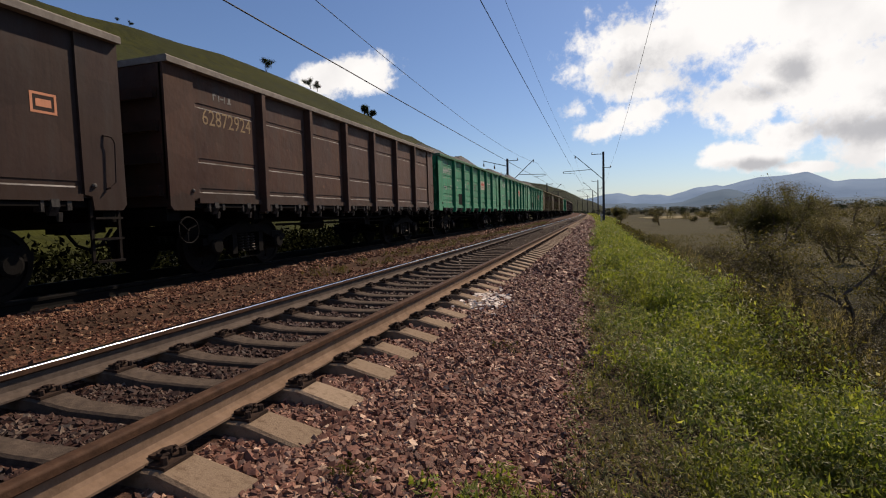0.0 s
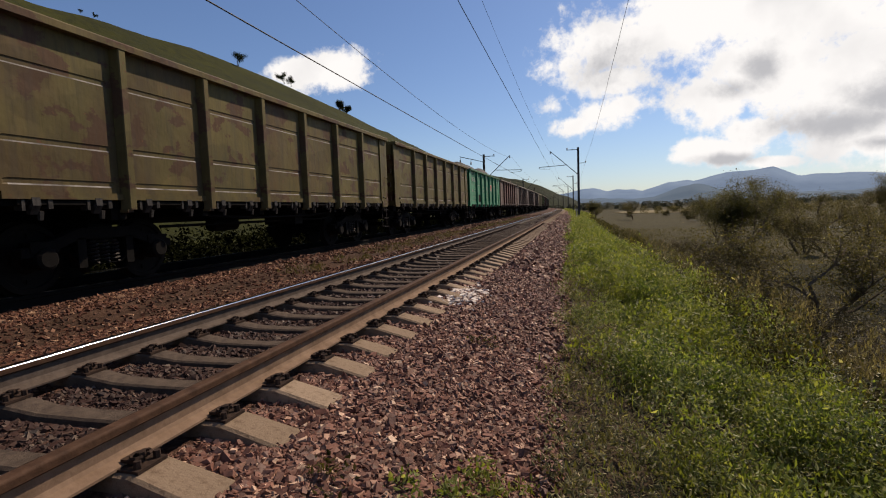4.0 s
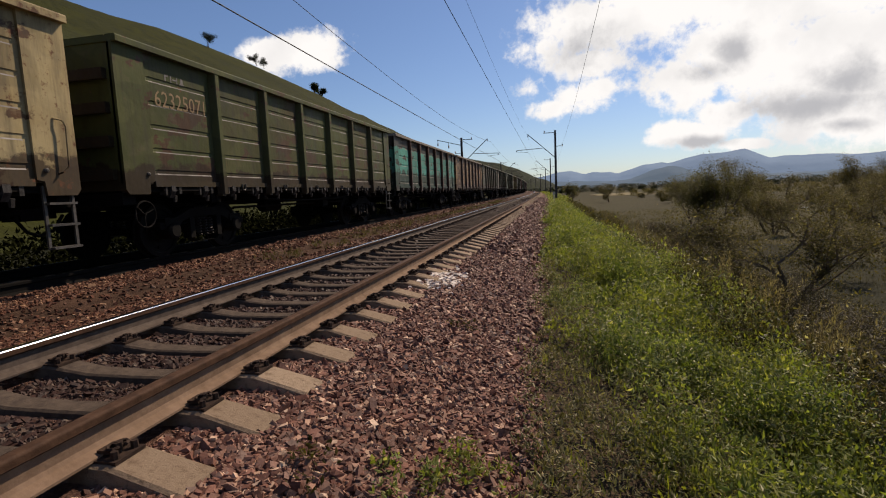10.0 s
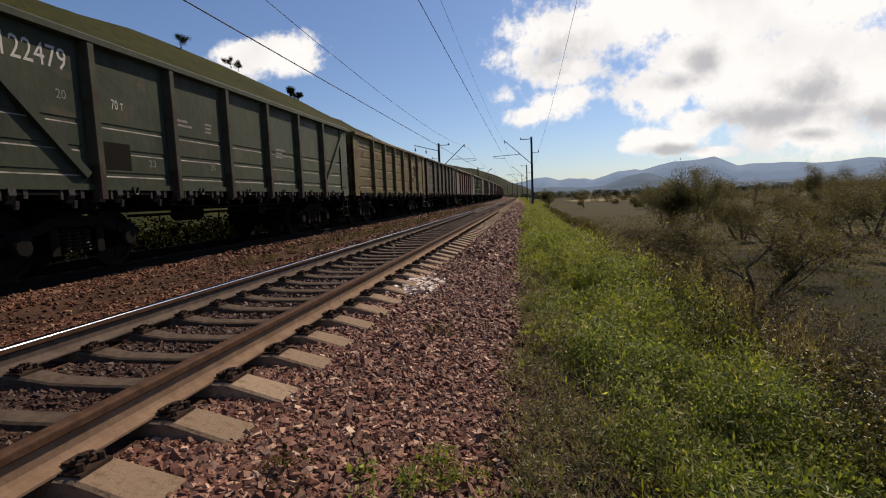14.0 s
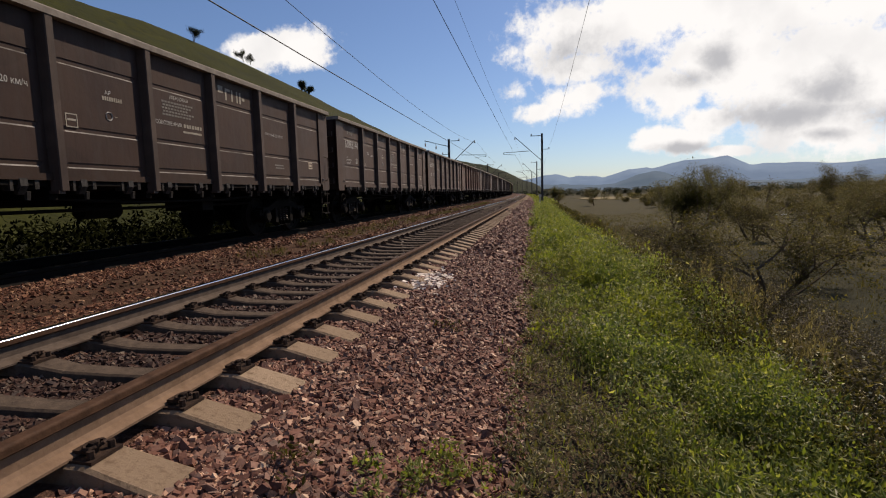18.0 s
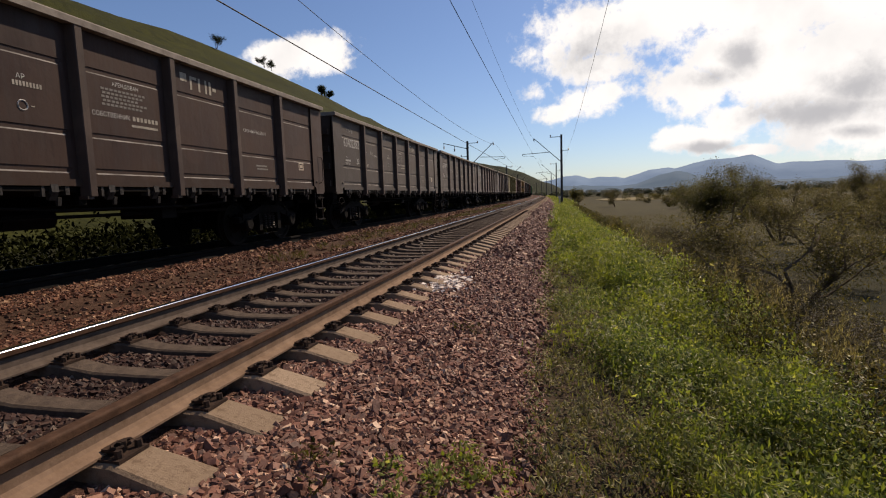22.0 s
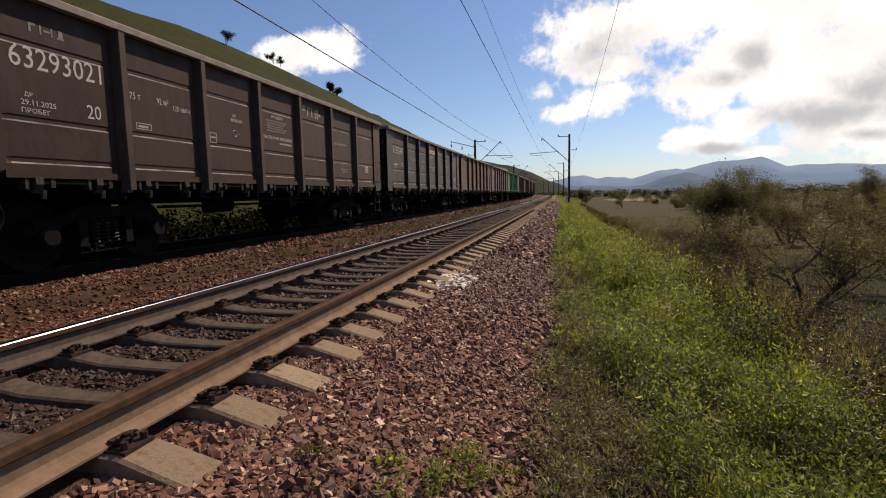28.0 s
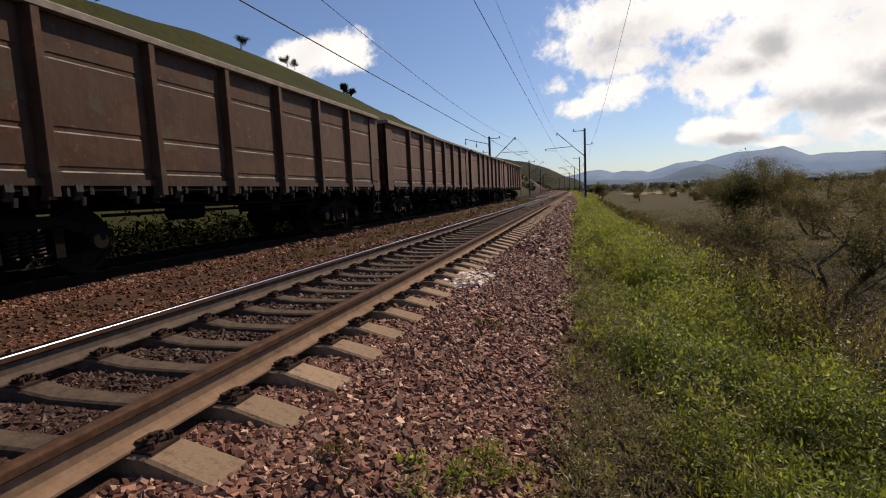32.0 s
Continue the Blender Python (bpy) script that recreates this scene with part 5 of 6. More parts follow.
        text_line("mark", [(POSTS[1] + 0.26 + 0.05 * q, 2.66, 0.034, 0.065) for q in range(8)], M_WHITE, w)
        text_line("emblem", frame_rect(POSTS[1] + 0.42, 3.06, 0.15, 0.17, 0.018) + [(POSTS[1] + 0.465, 3.10, 0.02, 0.10), (POSTS[1] + 0.51, 3.10, 0.02, 0.10)], M_WHITE, w, "small square emblem")
        text_line("emblem", frame_rect(POSTS[1] + 0.16, 2.26, 0.56, 0.17, 0.022) + [(POSTS[1] + 0.22, 2.31, 0.10, 0.022), (POSTS[1] + 0.24, 2.35, 0.10, 0.022), (POSTS[1] + 0.40, 2.31, 0.10, 0.065), (POSTS[1] + 0.56, 2.31, 0.10, 0.022), (POSTS[1] + 0.56, 2.36, 0.10, 0.022)], M_WHITE, w, "framed slanting maker's emblem")
        text_line("mark", frame_rect(POSTS[1] + 0.14, 1.40, 0.26, 0.20, 0.018) + [(POSTS[1] + 0.18, 1.45, 0.18, 0.10)], M_FADED, w)
    if marks == "round":
        bm = bmesh.new()
        ring = [(FACE_X, POSTS[4] + 0.86 + 0.42 * math.cos(a), 2.35 + 0.42 * math.sin(a)) for a in np.linspace(0, math.tau, 24, endpoint=False)]
        tube(bm, ring, 0.025, 4, close=True)
        part("emblem", bm, RUSTY, w, "faded round painted emblem")


WAGONS = []
for n, (coat, style, number, marks, label) in enumerate(TRAIN):
    w = build_wagon(label, coat, style, RIM_GREEN if coat in (GREEN, GREEN2) else DUSTY if coat in (BROWN, BROWN2, BLACKISH, RUSTY, MIXED, TURQ, GREYBROWN) else None, BROWN2 if coat is TURQ else PALEYEL if coat is YELLOW else OLIVE2 if coat is DKGREEN else BONE if coat in (BROWN, GREYBROWN) else DKGREEN if coat is PALEGREEN else MIXBONE if coat is MIXED else None, SAGE if coat is PALEGREEN else None)
    if style == "braced":
        shared("brace", "brace0", m_brace(0.35, 3.3, POSTS[0] - 0.15, 1.45), coat, w)
        shared("brace", "brace1", m_brace(LEN - 0.35, 3.3, POSTS[5] + 0.15, 1.45), coat, w)
    mark(w, number, marks)
    WAGONS.append(w)

# ---- crushed stone ----
RNG = np.random.default_rng(11)


def rock_protos(n, flat=0.66):
    """Broken stones: hulls of eight corners with flat sharp faces."""
    out = []
    for i in range(n):
        r = np.random.default_rng(100 + i)
        bm = bmesh.new()
        for a in (-1, 1):
            for b in (-1, 1):
                for c in (-1, 1):
                    bm.verts.new(np.array([a, b, c]) * r.uniform(0.48, 1.0, 3))
        bmesh.ops.convex_hull(bm, input=bm.verts)
        bmesh.ops.delete(bm, geom=[q for q in bm.verts if not q.link_faces], context="VERTS")
        bmesh.ops.triangulate(bm, faces=bm.faces)
        bmesh.ops.recalc_face_normals(bm, faces=bm.faces)
        bm.verts.index_update()
        v = np.array([q.co[:] for q in bm.verts])
        f = np.array([[q.index for q in face.verts] for face in bm.faces])
        bm.free()
        out.append((v * np.array([r.uniform(1.0, 1.8), r.uniform(0.8, 1.15), flat * r.uniform(0.75, 1.4)]), f))
    return out


ROCKS = rock_protos(12)
SLEEPER_Y = np.array([SLEEPER_FIRST - 0.10 + SLEEPER_STEP * i for i in range(-12, 300)])
PX, PZ = [p[0] for p in PROFILE], [p[1] for p in PROFILE]


def stone_spots(n, y0, y1, cover=9.0, x0=-4.4, x1=2.78):
    x, y = RNG.uniform(x0, x1, n), RNG.uniform(y0, y1, n)
    keep = (x > 2.86 - 1.6 * y - 0.6) | (y < 1.0)
    keep &= np.abs(np.abs(x) - 0.7975) > 0.085
    keep &= np.abs(x - TRACK2 - 0.7975) > 0.10
    near = np.abs(y[:, None] - SLEEPER_Y[None]).min(1)
    keep &= ~((np.abs(x) < min(1.33, cover)) & (near < 0.128))
    soil = (x < -2.35) & (x > -3.35) & (RNG.random(n) < 0.95)
    keep &= ~soil
    keep &= ~((x < -3.8) & (RNG.random(n) < (-3.8 - x) / 0.6))
    thin = (x > 2.45) & (RNG.random(n) < (x - 2.45) / 0.4)
    keep &= ~thin
    return x[keep], y[keep]


ballast = tagged(new("ballast"), "reddish brown crushed stone ballast round the tracks", "gravel", kind="stuff")
first_done = 0
for y0, y1, per, r0, r1, lift in ((1.0, 5.0, 3600, 0.0095, 0.021, 0.6), (5.0, 10.0, 1500, 0.013, 0.026, 0.5), (10.0, 28.0, 280, 0.020, 0.046, 0.35), (28.0, 75.0, 48, 0.05, 0.085, 0.15), (-9.0, 1.0, 170, 0.03, 0.055, 0.4)):
    x, y = stone_spots(int(7.5 * (y1 - y0) * per), y0, y1, 1.05 if y0 == 28.0 else 9.0)
    size = r0 * (r1 / r0) ** RNG.random(len(x)) * np.where(RNG.random(len(x)) < 0.08, 1.35, 1.0)
    z = np.interp(x, PX, PZ) + size * lift * RNG.uniform(0.2, 1.6, len(x))
    inside = np.abs(x) < (1.0 if y0 < 9 else 1.4)
    z = np.where(inside, z - (0.015 if y0 < 9 else 0.04), z)
    places = np.stack([x + np.array([bend(v) for v in y]), y, z], 1)
    turn = spins(len(x), RNG, 1.1)
    pick = RNG.integers(0, len(ROCKS), len(x))
    if not first_done:
        order = np.argsort((x - 2.0) ** 2 + (y - 2.6) ** 2)
        single, rest = order[:300], order[300:]
        meshes = [mesh_np("stone", v, f, M_STONE_OBJ, ballast) for v, f in ROCKS]
        for k, i in enumerate(single):
            ob = meshes[k] if k < len(meshes) else new("stone", meshes[pick[i]].data)
            ob.parent = ballast
            m = Matrix([list(row) for row in turn[i]]).to_4x4()
            ob.matrix_basis = Matrix.Translation(places[i]) @ m @ Matrix.Scale(float(size[i]), 4)
        places, size, turn, pick = places[rest], size[rest], turn[rest], pick[rest]
        first_done = 1
    wob = RNG.normal(0, 0.06, len(places))
    xx = places[:, 0] + wob - np.array([bend(q) for q in places[:, 1]])
    for coat, sel in ((M_STONE, xx > 0.80), (M_STONE_OILY, np.abs(xx) <= 0.80), (M_STONE_DUSTY, xx < -0.80)):
        v, f = scatter(ROCKS, places[sel], size[sel], turn[sel], pick[sel])
        tagged(mesh_np("loose_stones", v, f, coat, ballast), kind="stuff")

# pale spill on the sleeper ends
n = 170
x, y = 1.34 + RNG.normal(0, 0.14, n), 6.9 + RNG.normal(0, 0.42, n)
v, f = scatter(ROCKS, np.stack([x, y, np.interp(x, PX, PZ) + 0.03], 1), RNG.uniform(0.012, 0.034, n), spins(n, RNG, 0.5), RNG.integers(0, 12, n))
M_PALE = island_mat("pale_spill", ((0.0, (0.45, 0.38, 0.33)), (1.0, (0.70, 0.64, 0.58))), 0.85)
tagged(mesh_np("spilled_chalk", v, f, M_PALE), "pale chalky spill on the ballast beside the rail", "gravel", kind="stuff")

# ---- plants ----
M_DRYLEAF = leaf_mat("yellowing_leaves", ((0.0, (0.03, 0.032, 0.010)), (0.6, (0.06, 0.06, 0.018)), (0.86, (0.12, 0.10, 0.035)), (0.93, (0.34, 0.29, 0.15)), (1.0, (0.42, 0.37, 0.22))), 0.35, None, 0.4)



def leaf_arrays(p, size, rng, up=0.5, slim=0.42, fold=0.25):
    """One folded leaf of four corners at each point."""
    n = len(p)
    a = rng.uniform(0, math.tau, n)
    el = np.clip(rng.normal(up, 0.45, n), -1.2, 1.45)
    d = np.stack([np.cos(a) * np.cos(el), np.sin(a) * np.cos(el), np.sin(el)], 1)
    s = np.stack([-np.sin(a), np.cos(a), np.zeros(n)], 1)
    nrm = np.cross(d, s)
    s = s * np.cos(fold) + nrm * rng.normal(0, 0.5, n)[:, None]
    size = size[:, None]
    mid = p + d * size * 0.45 - nrm * size * 0.08
    v = np.stack([p, mid + s * size * slim * 0.5, p + d * size, mid - s * size * slim * 0.5], 1).reshape(-1, 3)
    f = np.arange(4 * n).reshape(-1, 4)
    return v, f


def gz_np(x, y):
    return np.array([ground_z(a, b) for a, b in zip(x, y)])


def patchiness(x, y, scale, seed):
    return np.array([noise.noise((a * scale, b * scale, seed)) for a, b in zip(x, y)])


def weeds(name, label, n_plants, x0, x1, y0, y1, leaves, spread, h0, h1, leaf, material, seed, bare=-0.25, up=0.45, slim=0.42):
    rng = np.random.default_rng(seed)
    x, y = rng.uniform(x0, x1, n_plants), rng.uniform(y0, y1, n_plants)
    g = patchiness(x, y, 0.85, seed) + 0.5 * patchiness(x, y, 2.3, seed + 5)
    edge = np.minimum(1, np.minimum(x - x0, x1 - x) / 0.35)
    keep = (g > bare) & (rng.random(len(x)) < 0.25 + 0.75 * edge)
    x, y, g, edge = x[keep], y[keep], g[keep], edge[keep]
    h = np.clip(h0 + (h1 - h0) * (0.45 + 0.75 * g), 0.05, None) * (0.45 + 0.55 * edge) * rng.uniform(0.75, 1.25, len(x))
    z = gz_np(x + np.array([bend(v) for v in y]), y)
    k = np.repeat(np.arange(len(x)), leaves)
    t = rng.random(len(k)) ** 0.55
    p = np.stack([x[k] + rng.normal(0, spread, len(k)) * (0.4 + t), y[k] + rng.normal(0, spread, len(k)) * (0.4 + t), z[k] + h[k] * t], 1)
    p[:, 0] += np.array([bend(v) for v in p[:, 1]])
    v, f = leaf_arrays(p, leaf * rng.uniform(0.6, 1.4, len(k)), rng, up, slim)
    return tagged(mesh_np(name, v, f, material), label, "plants", kind="stuff")


def mounds(name, label, n, x0, x1, y0, y1, r0, r1, h0, h1, leaf, dense, material, seed, slim=0.3, bare=0.0, tall_right=False):
    """Dome-shaped clumps of leaves with gaps between them."""
    rng = np.random.default_rng(seed)
    cx, cy = rng.uniform(x0, x1, n), rng.uniform(y0, y1, n)
    keep = patchiness(cx, cy, 0.55, seed) > bare - 0.5 * np.minimum(1, (cx - x0) / 1.2)
    cx, cy = cx[keep], cy[keep]
    r = rng.uniform(r0, r1, len(cx)) * (0.75 + 0.25 * (cy - y0) / (y1 - y0))
    h = rng.uniform(h0, h1, len(cx)) * (r / r1 * 0.5 + 0.5)
    h *= np.clip(0.9 + 1.1 * patchiness(cx, cy, 0.5, seed + 3), 0.35, 1.6)
    cz = gz_np(cx + np.array([bend(q) for q in cy]), cy)
    num = np.maximum(6, (dense * r * r / leaf ** 2).astype(int))
    k = np.repeat(np.arange(len(cx)), num)
    a, q = rng.uniform(0, math.tau, len(k)), np.sqrt(rng.random(len(k)))
    q = q * (1 + 0.25 * np.sin(3 * a + cx[k] * 9))
    depth = rng.random(len(k)) ** 0.35
    z = cz[k] + h[k] * np.sqrt(np.clip(1.05 - q * q, 0.03, 1)) * depth + rng.normal(0, 0.12, len(k)) * h[k]
    p = np.stack([cx[k] + r[k] * q * np.cos(a), cy[k] + r[k] * q * np.sin(a), np.maximum(z, cz[k] + 0.01)], 1)
    p[:, 0] += np.array([bend(t) for t in p[:, 1]])
    v, f = leaf_arrays(p, leaf * rng.uniform(0.55, 1.5, len(k)), rng, 0.55, slim)
    return tagged(mesh_np(name, v, f, material), label, "plants", kind="stuff")


mounds("verge_weeds", "lush green weeds in mounds on the railway verge", 150, 2.96, 5.0, 1.3, 5.2, 0.12, 0.42, 0.16, 0.80, 0.040, 8.5, M_WEED, 3, 0.33, 0.14)
mounds("verge_weeds", "lush green weeds in mounds on the railway verge", 165, 2.80, 5.3, 4.8, 9.5, 0.15, 0.50, 0.16, 0.95, 0.050, 8.5, M_WEED, 43, 0.36, 0.12)
mounds("verge_weeds", "lush green weeds in mounds on the railway verge", 380, 2.72, 5.7, 9.0, 24.0, 0.2, 0.62, 0.15, 1.0, 0.066, 8.5, M_WEED, 4, 0.38, 0.14)
mounds("verge_weeds", "lush green weeds in mounds on the railway verge", 220, 2.75, 5.3, -9.0, 1.3, 0.2, 0.5, 0.12, 0.6, 0.07, 6.0, M_WEED, 41, 0.42, 0.0)
mounds("slope_scrub", "dark tangled scrub down the embankment slope", 150, 5.0, 10.0, -9.0, 2.0, 0.3, 0.7, 0.35, 1.0, 0.11, 5.0, M_SHRUB, 42, 0.4, -0.3)
weeds("verge_grass", "thin grass between the weeds of the verge", 160, 2.62, 5.2, 1.2, 9.0, 14, 0.06, 0.04, 0.20, 0.07, M_WEED, 5, -0.35, 1.15, 0.10)
weeds("verge_grass", "thin grass between the weeds of the verge", 200, 2.62, 5.2, 9.0, 24.0, 12, 0.09, 0.06, 0.24, 0.10, M_WEED, 16, -0.5, 1.15, 0.12)
mounds("slope_scrub", "dark tangled scrub down the embankment slope", 270, 4.9, 10.0, 1.6, 10.0, 0.22, 0.6, 0.30, 0.9, 0.046, 4.5, M_SHRUB, 21, 0.36, -0.2)
mounds("slope_scrub", "dark tangled scrub down the embankment slope", 420, 5.4, 11.0, 10.0, 26.0, 0.25, 0.7, 0.35, 1.0, 0.072, 4.5, M_SHRUB, 23, 0.4, -0.3)
mounds("slope_weeds", "yellowish weeds along the top of the slope", 300, 4.7, 6.6, 2.5, 24.0, 0.16, 0.42, 0.40, 1.05, 0.055, 6.0, M_DRYLEAF, 22, 0.35, -0.05)
weeds("verge_weeds", "green weeds on the distant railway verge", 2600, 2.6, 5.2, 22.0, 75.0, 12, 0.14, 0.12, 0.42, 0.12, M_WEED, 6, -0.6)
weeds("verge_weeds", "green weeds on the distant railway verge", 1500, 2.6, 5.6, 75.0, 240.0, 10, 0.4, 0.25, 0.5, 0.3, M_WEED, 7, -0.8)
# Added scrub screens the sunlit ground behind the train; shade is in its colour.
M_SHADE_SCRUB = leaf_mat("shade_dark_scrub_leaves", ((0.0, (0.005, 0.006, 0.002)), (0.7, (0.008, 0.009, 0.003)), (1.0, (0.011, 0.012, 0.004))), 0.0, None, 0.0)
weeds("hidden_scrub", "added scrub in shade-dark leaves along the far side of the railway", 3600, -12.5, -8.3, -6.0, 90.0, 18, 0.3, 0.8, 1.8, 0.18, M_SHADE_SCRUB, 8, -0.9)
M_DULL = leaf_mat("dull_weeds", ((0.0, (0.066, 0.062, 0.027)), (0.6, (0.142, 0.128, 0.054)), (0.9, (0.215, 0.187, 0.085)), (1.0, (0.37, 0.31, 0.18))), 0.25)
weeds("withered_weeds", "withered brown weeds at the edge of the gravel", 420, 2.60, 4.0, 1.5, 8.0, 22, 0.05, 0.05, 0.22, 0.036, M_DULL, 9, -0.4, 0.6, 0.30)
mounds("withered_weeds", "withered brown weeds at the edge of the gravel", 260, 2.66, 4.3, 1.5, 6.5, 0.07, 0.20, 0.10, 0.34, 0.036, 7.0, M_DULL, 91, 0.32, -0.4)
weeds("withered_weeds", "withered brown weeds at the edge of the gravel", 900, 2.55, 3.2, 7.5, 40, 14, 0.07, 0.06, 0.20, 0.06, M_DULL, 10, -0.5)
weeds("slope_scrub", "dark tangled scrub down the embankment slope", 2600, 4.9, 9.5, 26.0, 120.0, 16, 0.25, 0.35, 0.9, 0.17, M_SHRUB, 13, -0.5)
weeds("bank_grass", "low grass along the strip between the tracks", 900, -3.4, -2.3, 9.0, 60.0, 12, 0.07, 0.03, 0.12, 0.10, M_DRYGRASS, 15, -0.1, 1.1, 0.14)
weeds("field_scrub", "brownish scrub over the low field", 3000, 10.0, 40.0, 8.0, 90.0, 18, 0.35, 0.2, 0.7, 0.14, M_SHRUB, 18, 0.0)
weeds("field_grass", "dry grass over the low field", 2600, 7.5, 30.0, 6.0, 60.0, 12, 0.25, 0.2, 0.45, 0.20, M_DRYGRASS, 19, -0.3, 1.1, 0.06)


def tall_grass(x, y, n, h, seed):
    """A tuft of reed grass: thin leaning stems that each end in a loose feathery plume."""
    rng = np.random.default_rng(seed)
    gx, gy = rng.normal(x, 0.14, n), rng.normal(y, 0.14, n)
    z = gz_np(gx, gy)
    lean = rng.normal(0.0, 0.10, (n, 2)) + np.array([0.10, -0.04])
    hh = h * rng.uniform(0.65, 1.12, n)

    def along(t):
        return np.stack([gx + lean[:, 0] * hh * t * t, gy + lean[:, 1] * hh * t * t, z + hh * t], 1)

    vs = []
    w, a = rng.uniform(0.0025, 0.004, n), rng.uniform(0, math.pi, n)
    for t, ww in ((0, 1.0), (0.45, 0.9), (0.8, 0.6), (1.0, 0.3)):
        side_way = np.stack([np.cos(a), np.sin(a), 0 * a], 1) * (w * ww)[:, None]
        vs += [along(t) - side_way, along(t) + side_way]
    v = np.stack(vs, 1).reshape(-1, 3)
    q = np.array([[2 * i, 2 * i + 1, 2 * i + 3, 2 * i + 2] for i in range(3)])[None]
    f = ((np.arange(n) * 8)[:, None, None] + q).reshape(-1, 4)
    root = tagged(new("tall_grass"), "tall pale feathery reed grass on the embankment slope", "grass", "tufts of tall grass")
    mesh_np("stems", v, f, M_DRYGRASS, root)
    ps, sizes = [], []
    for t in np.linspace(0.74, 1.0, 26):
        swell = math.sin(math.pi * min(1.0, (t - 0.70) / 0.32)) ** 0.7
        ps.append(along(t) + rng.normal(0, 0.012 * (0.4 + swell), (n, 3)))
        sizes.append(np.full(n, 0.025 + 0.055 * swell) * rng.uniform(0.6, 1.2, n))
    v, f = leaf_arrays(np.concatenate(ps), np.concatenate(sizes), rng, 1.0, 0.16)
    mesh_np("plumes", v, f, M_PLUME, root)
    k = np.repeat(np.arange(n), 5)
    v, f = leaf_arrays(np.stack([gx[k], gy[k], z[k] + hh[k] * rng.uniform(0.0, 0.5, len(k))], 1), h * rng.uniform(0.18, 0.36, len(k)), rng, 1.05, 0.045)
    mesh_np("blades", v, f, M_DRYGRASS, root)
    return root


M_PLUME = leaf_mat("grass_plumes", ((0.0, (0.10, 0.075, 0.045)), (0.6, (0.17, 0.13, 0.085)), (1.0, (0.26, 0.21, 0.14))), 0.45)
rr = random.Random(4)
for i in range(34):
    y = 6.0 + 15 * rr.random() ** 1.1
    tall_grass(rr.uniform(5.2, 6.9) + 0.02 * y, y, rr.randint(5, 11), rr.uniform(0.9, 1.45), 200 + i)
for i, (x, y, h) in enumerate(((6.6, 8.0, 1.5), (6.9, 8.6, 1.6), (6.35, 9.3, 1.35), (7.4, 6.6, 1.9), (7.6, 7.2, 1.8), (6.1, 7.4, 1.1), (6.6, 10.4, 1.4), (8.0, 7.0, 2.0))):
    tall_grass(x, y, 5, h, 260 + i)


def specks(name, label, n, x0, x1, y0, y1, h0, h1, size, material, seed):
    """Loose pale seed heads on fine stalks over the shrubs."""
    rng = np.random.default_rng(seed)
    x, y = rng.uniform(x0, x1, n), rng.uniform(y0, y1, n)
    keep = patchiness(x, y, 0.7, seed) > -0.05
    x, y = x[keep], y[keep]
    p = np.stack([x, y, gz_np(x, y) + rng.uniform(h0, h1, len(x))], 1)
    v, f = leaf_arrays(p, size * rng.uniform(0.5, 1.5, len(x)), rng, 0.3, 0.7)
    return tagged(mesh_np(name, v, f, material), label, "plants", kind="stuff")


specks("seed_heads", "pale seed heads over the dark shrubs of the slope", 2600, 4.9, 7.2, 3.0, 13.0, 0.45, 0.95, 0.020, M_FLOWER, 61)
specks("seed_heads", "pale seed heads over the weeds of the verge", 900, 3.2, 5.2, 3.5, 14.0, 0.30, 0.60, 0.016, M_FLOWER, 62)
for i, (x, y) in enumerate(((1.98, 4.85), (1.78, 2.05), (2.18, 2.2), (2.42, 2.5))):
    weeds("gravel_weed", "small green weed growing through the gravel", (7, 12, 30, 30)[i], x - 0.22, x + 0.22, y - 0.18, y + 0.18, 22, 0.03, 0.10, 0.20, 0.035, M_WEED if i in (2, 3) else M_SHRUB, 300 + i, -2.0)


